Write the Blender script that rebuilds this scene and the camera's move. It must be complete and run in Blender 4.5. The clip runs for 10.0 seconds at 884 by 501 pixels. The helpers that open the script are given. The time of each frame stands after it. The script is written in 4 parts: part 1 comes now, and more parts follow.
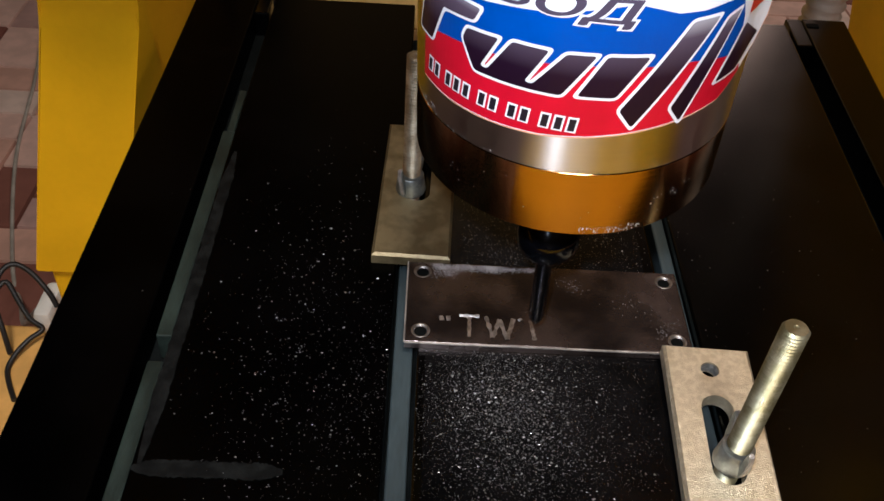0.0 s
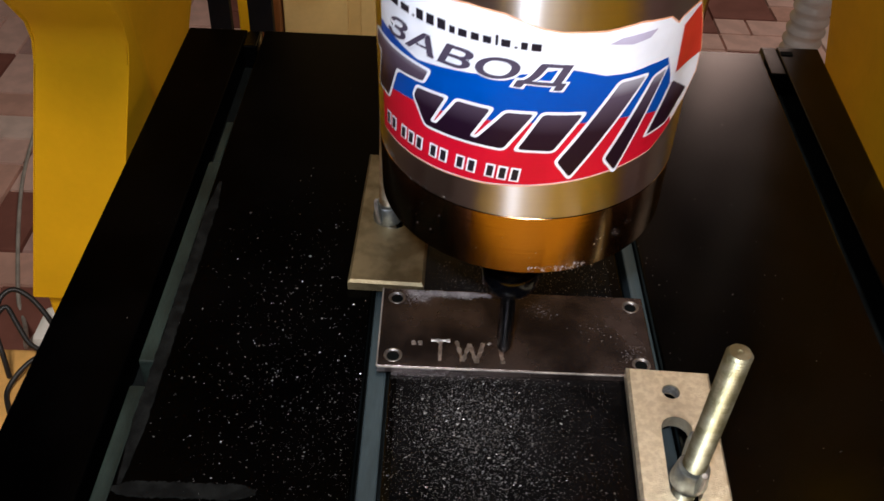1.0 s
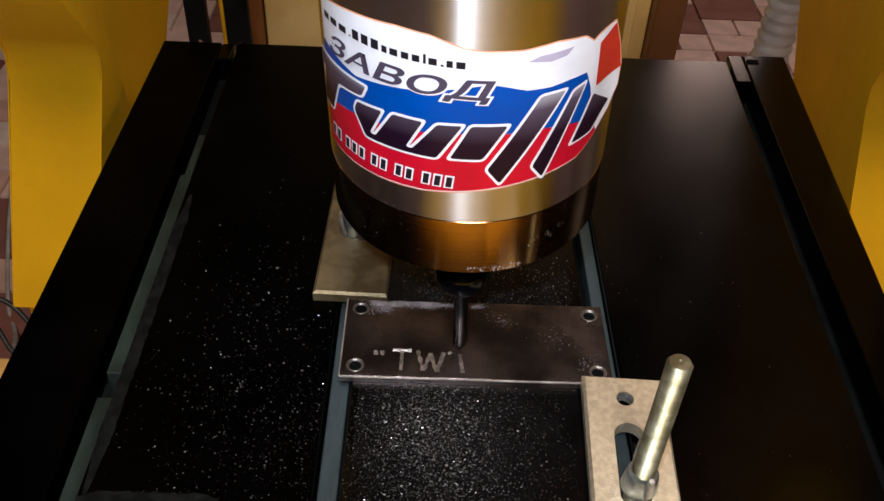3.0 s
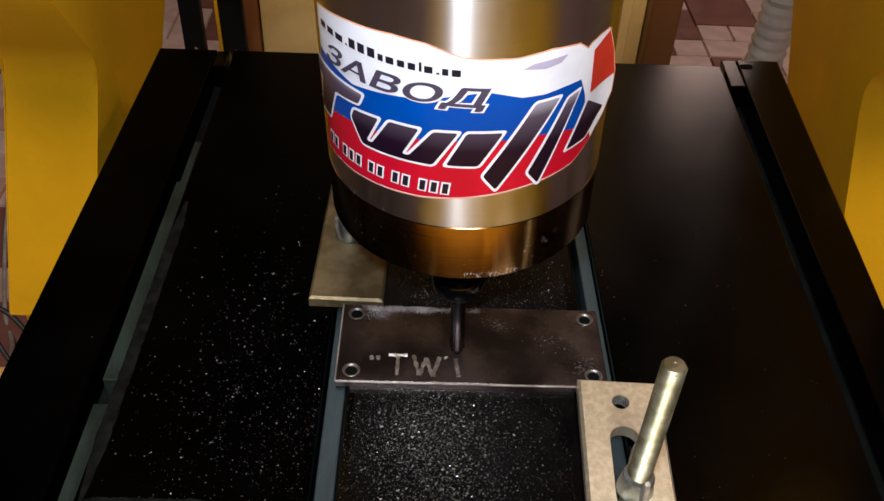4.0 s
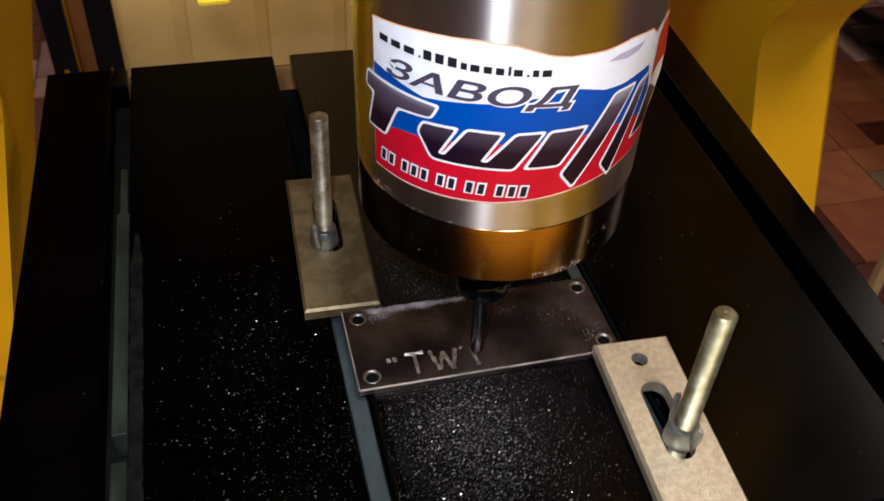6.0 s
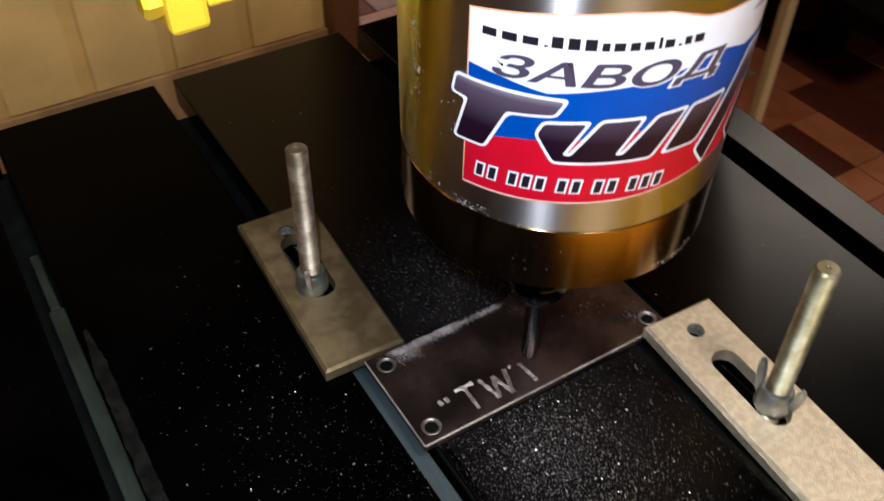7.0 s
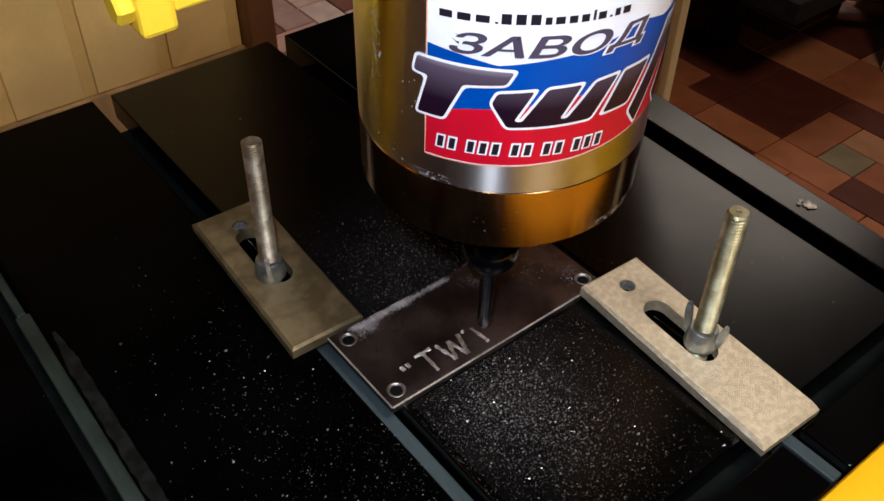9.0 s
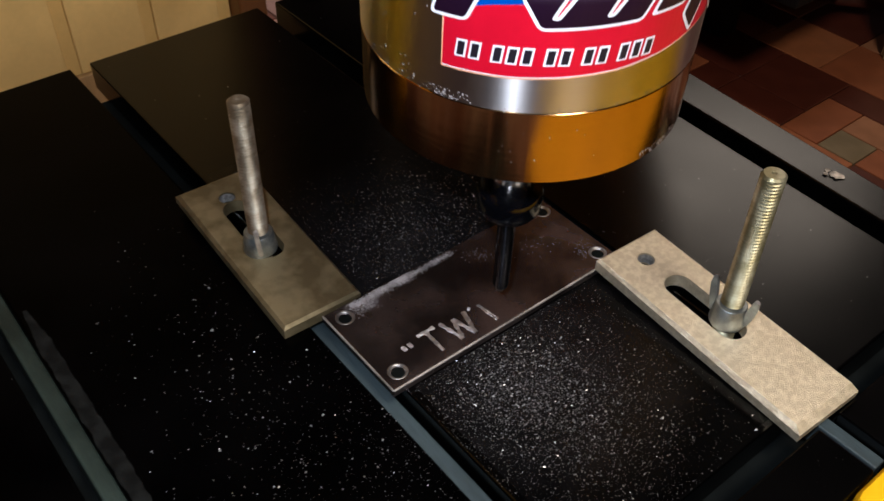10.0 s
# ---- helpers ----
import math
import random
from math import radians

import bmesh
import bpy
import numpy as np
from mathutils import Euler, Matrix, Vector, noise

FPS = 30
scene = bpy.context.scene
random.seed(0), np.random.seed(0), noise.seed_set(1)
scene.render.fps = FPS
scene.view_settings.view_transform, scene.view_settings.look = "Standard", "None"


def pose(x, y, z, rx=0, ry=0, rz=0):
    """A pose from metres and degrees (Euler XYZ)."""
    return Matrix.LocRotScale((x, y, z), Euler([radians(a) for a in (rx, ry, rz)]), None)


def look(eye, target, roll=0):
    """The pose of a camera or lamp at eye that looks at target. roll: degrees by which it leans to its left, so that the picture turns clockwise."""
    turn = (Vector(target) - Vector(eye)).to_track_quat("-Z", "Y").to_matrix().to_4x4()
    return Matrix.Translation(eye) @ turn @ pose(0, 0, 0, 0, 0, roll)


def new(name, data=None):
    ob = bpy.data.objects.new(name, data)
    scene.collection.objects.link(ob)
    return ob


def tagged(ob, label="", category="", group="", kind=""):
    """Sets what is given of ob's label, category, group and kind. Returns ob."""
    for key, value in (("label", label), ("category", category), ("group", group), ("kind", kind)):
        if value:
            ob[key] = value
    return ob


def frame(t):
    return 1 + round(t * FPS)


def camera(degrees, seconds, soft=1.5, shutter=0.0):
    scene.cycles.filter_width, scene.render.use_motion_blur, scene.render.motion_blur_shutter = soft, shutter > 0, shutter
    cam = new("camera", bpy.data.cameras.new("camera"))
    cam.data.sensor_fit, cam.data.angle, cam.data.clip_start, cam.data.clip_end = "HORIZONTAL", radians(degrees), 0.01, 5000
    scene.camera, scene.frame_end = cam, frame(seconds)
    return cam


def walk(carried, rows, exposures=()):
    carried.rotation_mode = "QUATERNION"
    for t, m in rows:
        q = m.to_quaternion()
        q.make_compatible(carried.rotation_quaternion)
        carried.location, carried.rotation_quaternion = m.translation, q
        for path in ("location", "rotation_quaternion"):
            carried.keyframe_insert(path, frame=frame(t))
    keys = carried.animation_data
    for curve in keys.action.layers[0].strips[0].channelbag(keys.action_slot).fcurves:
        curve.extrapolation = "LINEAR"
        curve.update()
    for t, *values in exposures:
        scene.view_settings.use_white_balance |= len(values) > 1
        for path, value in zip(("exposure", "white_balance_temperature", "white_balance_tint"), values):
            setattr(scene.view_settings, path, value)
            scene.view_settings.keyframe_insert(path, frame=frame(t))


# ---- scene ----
cam = camera(52.2, 10.0, 1.5, 0.5)
PATH = [
    (0, (-0.002, -0.21, 0.235), (0.05, 1.258, -1.122), 4.1),
    (0.5, (0.001, -0.216, 0.24), (0.031, 1.272, -1.096), 3.4),
    (1, (0.011, -0.217, 0.246), (0.042, 1.28, -1.08), 3.2),
    (1.5, (0.016, -0.222, 0.253), (0.035, 1.276, -1.072), 2.9),
    (2, (0.019, -0.219, 0.251), (0.057, 1.281, -1.071), 3.2),
    (2.5, (0.026, -0.214, 0.253), (0.066, 1.281, -1.074), 3.0),
    (2.7, (0.024, -0.219, 0.255), (0.062, 1.277, -1.073), 2.9),
    (4, (0.025, -0.221, 0.255), (0.068, 1.286, -1.059), 2.7),
    (4.5, (0.021, -0.224, 0.255), (0.097, 1.274, -1.068), 2.5),
    (5, (0.012, -0.215, 0.25), (0.143, 1.281, -1.07), 2.7),
    (5.2, (0.007, -0.208, 0.25), (0.178, 1.292, -1.063), 3.1),
    (6.3, (-0.052, -0.21, 0.254), (0.451, 1.195, -1.078), 2.2),
    (6.5, (-0.058, -0.194, 0.249), (0.494, 1.189, -1.086), 1.0),
    (7, (-0.088, -0.145, 0.239), (0.687, 1.088, -1.132), 0.7),
    (7.5, (-0.102, -0.151, 0.243), (0.769, 1.024, -1.122), 0.9),
    (8, (-0.111, -0.162, 0.244), (0.79, 1.001, -1.111), 0.9),
    (8.5, (-0.113, -0.155, 0.245), (0.819, 0.991, -1.104), 1.2),
    (9, (-0.112, -0.162, 0.245), (0.821, 0.992, -1.097), 1.0),
    (9.5, (-0.109, -0.157, 0.234), (0.788, 1.008, -1.122), -0.2),
    (10, (-0.106, -0.149, 0.222), (0.832, 0.988, -1.13), 1.2),
]
walk(cam, [(t, look(eye, target, roll)) for t, eye, target, roll in PATH], [(0.0, 0.0, 5800, 10), (10.0, 0.0, 5800, 10)])

# the spindle's travel: seconds, x, y, lift
TRAVEL = [
    (0.0, 0.0387, -0.0016, 0.0073), (0.5, 0.0392, 0.0001, 0.0045), (1.0, 0.0395, 0.0009, 0.0022), (1.5, 0.0395, 0.0010, 0.0000),
    (2.0, 0.0395, 0.0063, -0.0016), (2.5, 0.0382, 0.0090, -0.0003), (4.0, 0.0391, 0.0103, -0.0018), (4.5, 0.0385, 0.0053, -0.0019),
    (5.0, 0.0406, 0.0019, -0.0022), (5.2, 0.0391, 0.0040, -0.0010), (6.3, 0.0409, 0.0026, -0.0012), (6.5, 0.0414, 0.0001, -0.0003),
    (7.0, 0.0413, 0.0056, 0.0011), (7.5, 0.0404, 0.0047, 0.0017), (8.0, 0.0402, -0.0002, 0.0016), (8.5, 0.0408, 0.0074, 0.0017),
    (9.0, 0.0405, 0.0020, 0.0018), (9.5, 0.0407, -0.0012, 0.0057), (10.0, 0.0393, -0.0025, 0.0128),
]

# ---- light ----
world = bpy.data.worlds.new("world")
scene.world = world
world.use_nodes = True
world.node_tree.nodes["Background"].inputs[0].default_value = (0.002, 0.0018, 0.0016, 1)
world.node_tree.nodes["Background"].inputs[1].default_value = 1.0
scene.view_settings.exposure = 0.0

ceiling_lamp = new("ceiling_lamp", bpy.data.lights.new("ceiling_lamp", "AREA"))
ceiling_lamp.data.shape, ceiling_lamp.data.size = "DISK", 0.9
ceiling_lamp.data.energy, ceiling_lamp.data.color = 12.0, (1.0, 0.80, 0.60)
ceiling_lamp.matrix_world = pose(2.3, 1.15, 1.70)
# Unseen lamp by the north wall, placed for the warm glow on the boards.
far_lamp = new("far_wall_lamp", bpy.data.lights.new("far_wall_lamp", "AREA"))
far_lamp.data.shape, far_lamp.data.size = "DISK", 0.5
far_lamp.data.energy, far_lamp.data.color = 8.0, (1.0, 0.66, 0.50)
far_lamp.matrix_world = look((1.0, 2.9, 1.20), (0.45, 0.9, -0.4))
# Fill lamp added unseen behind the camera to brighten columns and panel.
fill_lamp = new("unseen_fill_lamp", bpy.data.lights.new("unseen_fill_lamp", "AREA"))
fill_lamp.data.shape, fill_lamp.data.size = "DISK", 0.45
fill_lamp.data.energy, fill_lamp.data.color = 31.5, (1.0, 0.83, 0.64)
fill_lamp.matrix_world = pose(0.1, -0.9, 1.70)


# ---- helpers of this scene ----
def mesh_of(name, bm, material, smooth=None):
    me = bpy.data.meshes.new(name)
    bmesh.ops.recalc_face_normals(bm, faces=bm.faces)
    bm.to_mesh(me)
    bm.free()
    me.materials.append(material)
    if smooth:
        me.shade_smooth()
        me.set_sharp_from_angle(angle=radians(smooth))
    return me


def part(name, bm, material, parent=None, label="", smooth=None, m=None):
    ob = new(name, mesh_of(name, bm, material, smooth))
    if parent:
        ob.parent = parent
    if m:
        ob.matrix_basis = m
    if label:
        ob["label"] = label
    return ob


def thing(name, label, category, m=None, kind="", group=""):
    ob = new(name)
    ob.empty_display_size = 0.02
    if m:
        ob.matrix_basis = m
    return tagged(ob, label, category, group, kind)


def single(name, bm, material, label, category, kind="", group="", smooth=None, m=None):
    return tagged(part(name, bm, material, None, "", smooth, m), label, category, group, kind)


def box(x0, x1, y0, y1, z0, z1, bevel=0.0, bm=None, segments=2):
    bm = bm or bmesh.new()
    made = bmesh.ops.create_cube(bm, size=1, matrix=Matrix.Translation(((x0 + x1) / 2, (y0 + y1) / 2, (z0 + z1) / 2)) @ Matrix.Diagonal((x1 - x0, y1 - y0, z1 - z0, 1)))
    if bevel:
        edges = list({e for v in made["verts"] for e in v.link_edges})
        bmesh.ops.bevel(bm, geom=edges, offset=bevel, segments=segments, profile=0.5, affect="EDGES")
    return bm


def lathe(profile, segments=96, bm=None, cap_low=True, cap_high=True):
    """A turned form: (radius, height) from low to high."""
    bm = bm or bmesh.new()
    rings = []
    for r, z in profile:
        rings.append([bm.verts.new((r * math.sin(2 * math.pi * i / segments), -r * math.cos(2 * math.pi * i / segments), z)) for i in range(segments)])
    for a, b in zip(rings, rings[1:]):
        for i in range(segments):
            j = (i + 1) % segments
            bm.faces.new((a[i], a[j], b[j], b[i]))
    if cap_low:
        bm.faces.new(rings[0][::-1])
    if cap_high:
        bm.faces.new(rings[-1])
    return bm


def pierced(outline, holes, z0, z1, bevel=0.0):
    """A flat plate with holes: each hole is (loop at the top, loop at the bottom)."""
    bm = bmesh.new()

    def loop(points, z):
        vs = [bm.verts.new((x, y, z)) for x, y in points]
        return vs, [bm.edges.new((vs[i], vs[(i + 1) % len(vs)])) for i in range(len(vs))]

    def skin(a, b):
        for i in range(len(a)):
            j = (i + 1) % len(a)
            bm.faces.new((a[i], a[j], b[j], b[i]))

    n = len(outline)
    cx, cy = sum(p[0] for p in outline) / n, sum(p[1] for p in outline) / n
    inner = [(x - math.copysign(bevel, x - cx), y - math.copysign(bevel, y - cy)) for x, y in outline]
    top, te = loop(inner, z1)
    bottom, be = loop(outline, z0)
    if bevel:
        mid, _ = loop(outline, z1 - bevel)
        skin(bottom, mid)
        skin(mid, top)
    else:
        skin(bottom, top)
    for high, low, zm in holes:
        a, ae = loop(high, z1)
        b, bedge = loop(low, z0)
        te += ae
        be += bedge
        if zm:
            c, _ = loop(low, zm)
            skin(a, c)
            skin(c, b)
        else:
            skin(a, b)
    for edges in (te, be):
        bmesh.ops.triangle_fill(bm, use_beauty=True, use_dissolve=False, edges=edges)
    return bm


def circle(x, y, r, n=24):
    return [(x + r * math.cos(2 * math.pi * i / n), y + r * math.sin(2 * math.pi * i / n)) for i in range(n)]


def oblong(x, y0, y1, r, n=12):
    up = [(x + r * math.cos(math.pi * i / n), y1 + r * math.sin(math.pi * i / n)) for i in range(n + 1)]
    return up + [(x - r * math.cos(math.pi * i / n), y0 - r * math.sin(math.pi * i / n)) for i in range(n + 1)]


def tube(points, radius, bm=None, segments=8, ripple=0.0, pitch=0.01):
    """A round cord along points (smoothed); ripple makes it a corrugated hose."""
    bm = bm or bmesh.new()
    pts = [Vector(p) for p in points]
    line = []
    for i in range(len(pts) - 1):
        p0, p1, p2, p3 = pts[max(i - 1, 0)], pts[i], pts[i + 1], pts[min(i + 2, len(pts) - 1)]
        steps = max(4, int((p2 - p1).length / (pitch / 4 if ripple else 0.012)))
        for k in range(steps):
            t = k / steps
            line.append(0.5 * ((2 * p1) + (p2 - p0) * t + (2 * p0 - 5 * p1 + 4 * p2 - p3) * t * t + (3 * p1 - p0 - 3 * p2 + p3) * t ** 3))
    line.append(pts[-1])
    rings, run = [], 0.0
    for i, p in enumerate(line):
        d = (line[min(i + 1, len(line) - 1)] - line[max(i - 1, 0)]).normalized()
        s = d.cross(Vector((0.31, 0.17, 0.93))).normalized()
        u = s.cross(d)
        run += (p - line[i - 1]).length if i else 0
        r = radius + ripple * math.sin(2 * math.pi * run / pitch)
        rings.append([bm.verts.new(p + r * (math.cos(2 * math.pi * k / segments) * s + math.sin(2 * math.pi * k / segments) * u)) for k in range(segments)])
    for a, b in zip(rings, rings[1:]):
        for k in range(segments):
            j = (k + 1) % segments
            bm.faces.new((a[k], a[j], b[j], b[k]))
    bm.faces.new(rings[0])
    bm.faces.new(rings[-1])
    return bm


# ---- materials ----
def material(name, base, rough=0.5, metal=0.0, vary=0.25, scale=60.0, bump=0.1, fine=900.0, second=None, stretch=(1, 1, 1), gloss=0.5, rough_vary=0.1, island=0.0, objects=0.0, edge=(0.42, 0.62), depth=0.0004):
    """Base colour with mottling at two scales, uneven gloss and fine relief."""
    m = bpy.data.materials.new(name)
    m.use_nodes = True
    n, l = m.node_tree.nodes, m.node_tree.links
    b = n["Principled BSDF"]
    b.inputs["Metallic"].default_value = metal
    b.inputs["Specular IOR Level"].default_value = gloss
    co = n.new("ShaderNodeTexCoord")
    mp = n.new("ShaderNodeMapping")
    mp.inputs["Scale"].default_value = stretch
    l.new(co.outputs["Object"], mp.inputs["Vector"])
    big, small = n.new("ShaderNodeTexNoise"), n.new("ShaderNodeTexNoise")
    for t, s, d in ((big, scale, 5), (small, fine, 3)):
        t.inputs["Scale"].default_value, t.inputs["Detail"].default_value = s, d
        l.new(mp.outputs["Vector"], t.inputs["Vector"])
    ramp = n.new("ShaderNodeValToRGB")
    ramp.color_ramp.elements[0].position, ramp.color_ramp.elements[1].position = edge
    two = second or tuple(min(1, c * (1 + vary)) for c in base)
    ramp.color_ramp.elements[0].color = (*[c * (1 - vary) for c in base], 1)
    ramp.color_ramp.elements[1].color = (*two, 1)
    l.new(big.outputs["Fac"], ramp.inputs["Fac"])
    mix = n.new("ShaderNodeMixRGB")
    mix.blend_type, mix.inputs["Fac"].default_value = "MULTIPLY", 0.5
    shade = n.new("ShaderNodeMapRange")
    shade.inputs["To Min"].default_value, shade.inputs["To Max"].default_value = 1 - vary, 1 + vary
    l.new(small.outputs["Fac"], shade.inputs["Value"])
    l.new(ramp.outputs["Color"], mix.inputs["Color1"])
    l.new(shade.outputs["Result"], mix.inputs["Color2"])
    last = mix.outputs["Color"]
    for amount, node, out in ((island, "ShaderNodeNewGeometry", "Random Per Island"), (objects, "ShaderNodeObjectInfo", "Random")):
        if amount:
            info, rng, mul = n.new(node), n.new("ShaderNodeMapRange"), n.new("ShaderNodeMixRGB")
            rng.inputs["To Min"].default_value, rng.inputs["To Max"].default_value = 1 - amount, 1 + amount
            mul.blend_type, mul.inputs["Fac"].default_value = "MULTIPLY", 1.0
            l.new(info.outputs[out], rng.inputs["Value"])
            l.new(last, mul.inputs["Color1"])
            l.new(rng.outputs["Result"], mul.inputs["Color2"])
            last = mul.outputs["Color"]
    l.new(last, b.inputs["Base Color"])
    rr = n.new("ShaderNodeMapRange")
    rr.inputs["To Min"].default_value, rr.inputs["To Max"].default_value = max(0.02, rough - rough_vary), min(1, rough + rough_vary)
    l.new(big.outputs["Fac"], rr.inputs["Value"])
    l.new(rr.outputs["Result"], b.inputs["Roughness"])
    if bump:
        bp = n.new("ShaderNodeBump")
        bp.inputs["Strength"].default_value, bp.inputs["Distance"].default_value = bump, depth
        l.new(small.outputs["Fac"], bp.inputs["Height"])
        l.new(bp.outputs["Normal"], b.inputs["Normal"])
    return m


def printed(name, color, rough=0.32):
    return material(name, color, rough, vary=0.06, scale=80, bump=0.02, fine=1500, rough_vary=0.05, gloss=0.16)


M_BOARD = material("black_board", (0.0003, 0.0003, 0.0004), 0.21, vary=0.3, scale=22, second=(0.0008, 0.0007, 0.0008), bump=0.02, fine=1400, gloss=0.20, rough_vary=0.06)
M_BOARD_DULL = material("dull_black_board", (0.0003, 0.0003, 0.0004), 0.30, vary=0.3, scale=22, second=(0.0008, 0.0007, 0.0008), bump=0.03, fine=1400, gloss=0.022, rough_vary=0.06)
M_RAIL = material("slot_rail", (0.046, 0.064, 0.072), 0.48, metal=0.4, vary=0.35, scale=55, bump=0.3, stretch=(1, 0.2, 1))
M_RAIL_DUSTY = material("dusty_slot_rail", (0.019, 0.029, 0.025), 0.55, metal=0.25, vary=0.4, scale=90, bump=0.4, gloss=0.3, stretch=(1, 0.3, 1))
# Near-black colour stands in for shade in slots, screw holes and a recess.
M_DEEP_SHADE = material("deep_shade", (0.004, 0.005, 0.005), 0.8, vary=0.3, scale=60, gloss=0.05)
def turned(m, amount):
    """Turning marks round the axis: gloss drawn out along the height."""
    n, l = m.node_tree.nodes, m.node_tree.links
    t = n.new("ShaderNodeTangent")
    t.direction_type, t.axis = "RADIAL", "Z"
    b = n["Principled BSDF"]
    l.new(t.outputs["Tangent"], b.inputs["Tangent"])
    b.inputs["Anisotropic"].default_value, b.inputs["Anisotropic Rotation"].default_value = amount, 0.25
    return m


M_STEEL = material("brushed_steel", (0.58, 0.565, 0.57), 0.30, metal=1.0, vary=0.08, scale=14, bump=0.25, fine=1100, stretch=(0.03, 0.03, 1), rough_vary=0.05, depth=0.0001)
# Steel ring: part of the orange it reflects is put into its colour.
M_RING_TINTED = material("orange_tinted_ring", (0.33, 0.195, 0.095), 0.16, metal=1.0, vary=0.10, scale=14, bump=0.12, fine=1100, stretch=(0.03, 0.03, 1), rough_vary=0.04, depth=0.0001)
turned(M_STEEL, 1.0)
turned(M_RING_TINTED, 0.7)
M_CHROME = material("bright_collet", (0.75, 0.74, 0.72), 0.12, metal=1.0, vary=0.05, scale=100, bump=0.02)
M_THREAD = material("thread_wall", (0.72, 0.71, 0.69), 0.34, metal=0.85, vary=0.2, scale=900, bump=0.3)
M_BLACK_NUT = material("blackened_nut", (0.002, 0.002, 0.003), 0.14, metal=0.0, vary=0.2, scale=150, bump=0.05, gloss=0.28)
M_BIT = material("dark_cutter", (0.07, 0.07, 0.08), 0.22, metal=1.0, vary=0.2, scale=300, bump=0.05)
M_PLATE = material("dark_steel_plate", (0.13, 0.102, 0.100), 0.26, metal=0.92, vary=0.4, scale=38, second=(0.23, 0.185, 0.178), bump=0.15, fine=1300, rough_vary=0.12)
M_PLATE_EDGE = material("plate_bevel", (0.44, 0.40, 0.37), 0.42, metal=0.55, vary=0.3, scale=120, bump=0.1)
M_RIM = material("countersink_rim", (0.30, 0.28, 0.27), 0.42, metal=0.9, vary=0.2, scale=300, bump=0.1)
M_SCRATCH = material("bare_cut_metal", (0.54, 0.51, 0.51), 0.40, metal=0.9, vary=0.3, scale=500, bump=0.5, fine=3000)
M_SMUDGE = material("metal_dust_smear", (0.36, 0.32, 0.31), 0.75, vary=0.3, scale=220, bump=0.6, fine=2600)
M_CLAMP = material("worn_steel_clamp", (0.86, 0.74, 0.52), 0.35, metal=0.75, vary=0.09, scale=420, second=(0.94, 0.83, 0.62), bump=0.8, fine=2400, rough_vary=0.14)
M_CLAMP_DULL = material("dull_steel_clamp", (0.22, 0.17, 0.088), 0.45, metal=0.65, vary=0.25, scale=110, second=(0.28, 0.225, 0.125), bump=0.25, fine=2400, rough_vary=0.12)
M_STUD = material("yellow_zinc_stud", (0.30, 0.27, 0.15), 0.42, metal=0.85, vary=0.3, scale=160, second=(0.37, 0.35, 0.24), bump=0.15)
M_STUD_GREY = material("grey_zinc_stud", (0.29, 0.235, 0.16), 0.45, metal=0.8, vary=0.25, scale=160, second=(0.44, 0.39, 0.30), bump=0.15)
M_WING = material("wing_nut_zinc", (0.36, 0.39, 0.39), 0.40, metal=0.9, vary=0.25, scale=200, bump=0.2)
M_YELLOW = material("yellow_paint", (0.93, 0.50, 0.001), 0.5, gloss=0.14, vary=0.06, scale=12, bump=0.25, fine=260, rough_vary=0.06)
M_BRIGHT_YELLOW = material("bright_yellow_paint", (0.85, 0.58, 0.03), 0.36, vary=0.06, scale=30, bump=0.15, fine=400)
M_PANEL = material("beige_panel", (0.82, 0.57, 0.21), 0.6, vary=0.12, scale=9, bump=0.1, fine=200)
M_GROOVE = material("beige_groove", (0.74, 0.50, 0.17), 0.65, vary=0.12, scale=9, bump=0.1, fine=200)
M_ORANGE_WOOD = material("varnished_wood_trim", (0.48, 0.30, 0.13), 0.45, vary=0.25, scale=20, bump=0.2, stretch=(1, 1, 0.15))
M_BROWN_WOOD = material("brown_wood_post", (0.22, 0.085, 0.022), 0.45, vary=0.25, scale=20, bump=0.2, stretch=(1, 1, 0.1))
M_CARTON = material("orange_carton", (0.80, 0.45, 0.13), 0.6, vary=0.12, scale=25, bump=0.15, fine=300)
M_PALE_WOOD = material("pale_timber", (0.50, 0.36, 0.18), 0.6, vary=0.2, scale=30, bump=0.25, stretch=(1, 1, 0.1))
M_BLACK_STEEL = material("black_steel", (0.007, 0.007, 0.008), 0.6, vary=0.3, scale=40, bump=0.2, gloss=0.15)
M_HOSE = material("white_hose", (0.62, 0.58, 0.50), 0.5, vary=0.1, scale=40)
M_CABLE = material("grey_cable", (0.42, 0.40, 0.36), 0.55, vary=0.15, scale=40)
M_BLACK_CABLE = material("black_cable", (0.012, 0.012, 0.013), 0.5, vary=0.2, scale=40)
M_WHITE_PLASTIC = material("white_plastic", (0.72, 0.70, 0.66), 0.4, vary=0.08, scale=40)
M_RED = material("red_plastic", (0.75, 0.04, 0.05), 0.4, vary=0.1, scale=40)
# Unseen walls: pale east one lightens the bed's reflections, near-black others darken them.
M_WALL_REFLECTOR = material("reflector_wall", (0.31, 0.27, 0.35), 0.85, vary=0.15, scale=4, bump=0.3, fine=80)
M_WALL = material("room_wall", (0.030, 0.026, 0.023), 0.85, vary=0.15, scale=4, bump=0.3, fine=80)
# Unseen ceiling coloured dark so the bed's reflections stay black.
M_CEILING = material("room_ceiling", (0.05, 0.048, 0.046), 0.9, vary=0.08, scale=4, bump=0.2, fine=80)
M_GROUT = material("floor_grout", (0.25, 0.125, 0.09), 0.85, vary=0.2, scale=30)
M_CHIP = material("metal_chip", (0.42, 0.41, 0.41), 0.35, metal=0.8, vary=0.2, scale=900, bump=0.0, island=0.9)
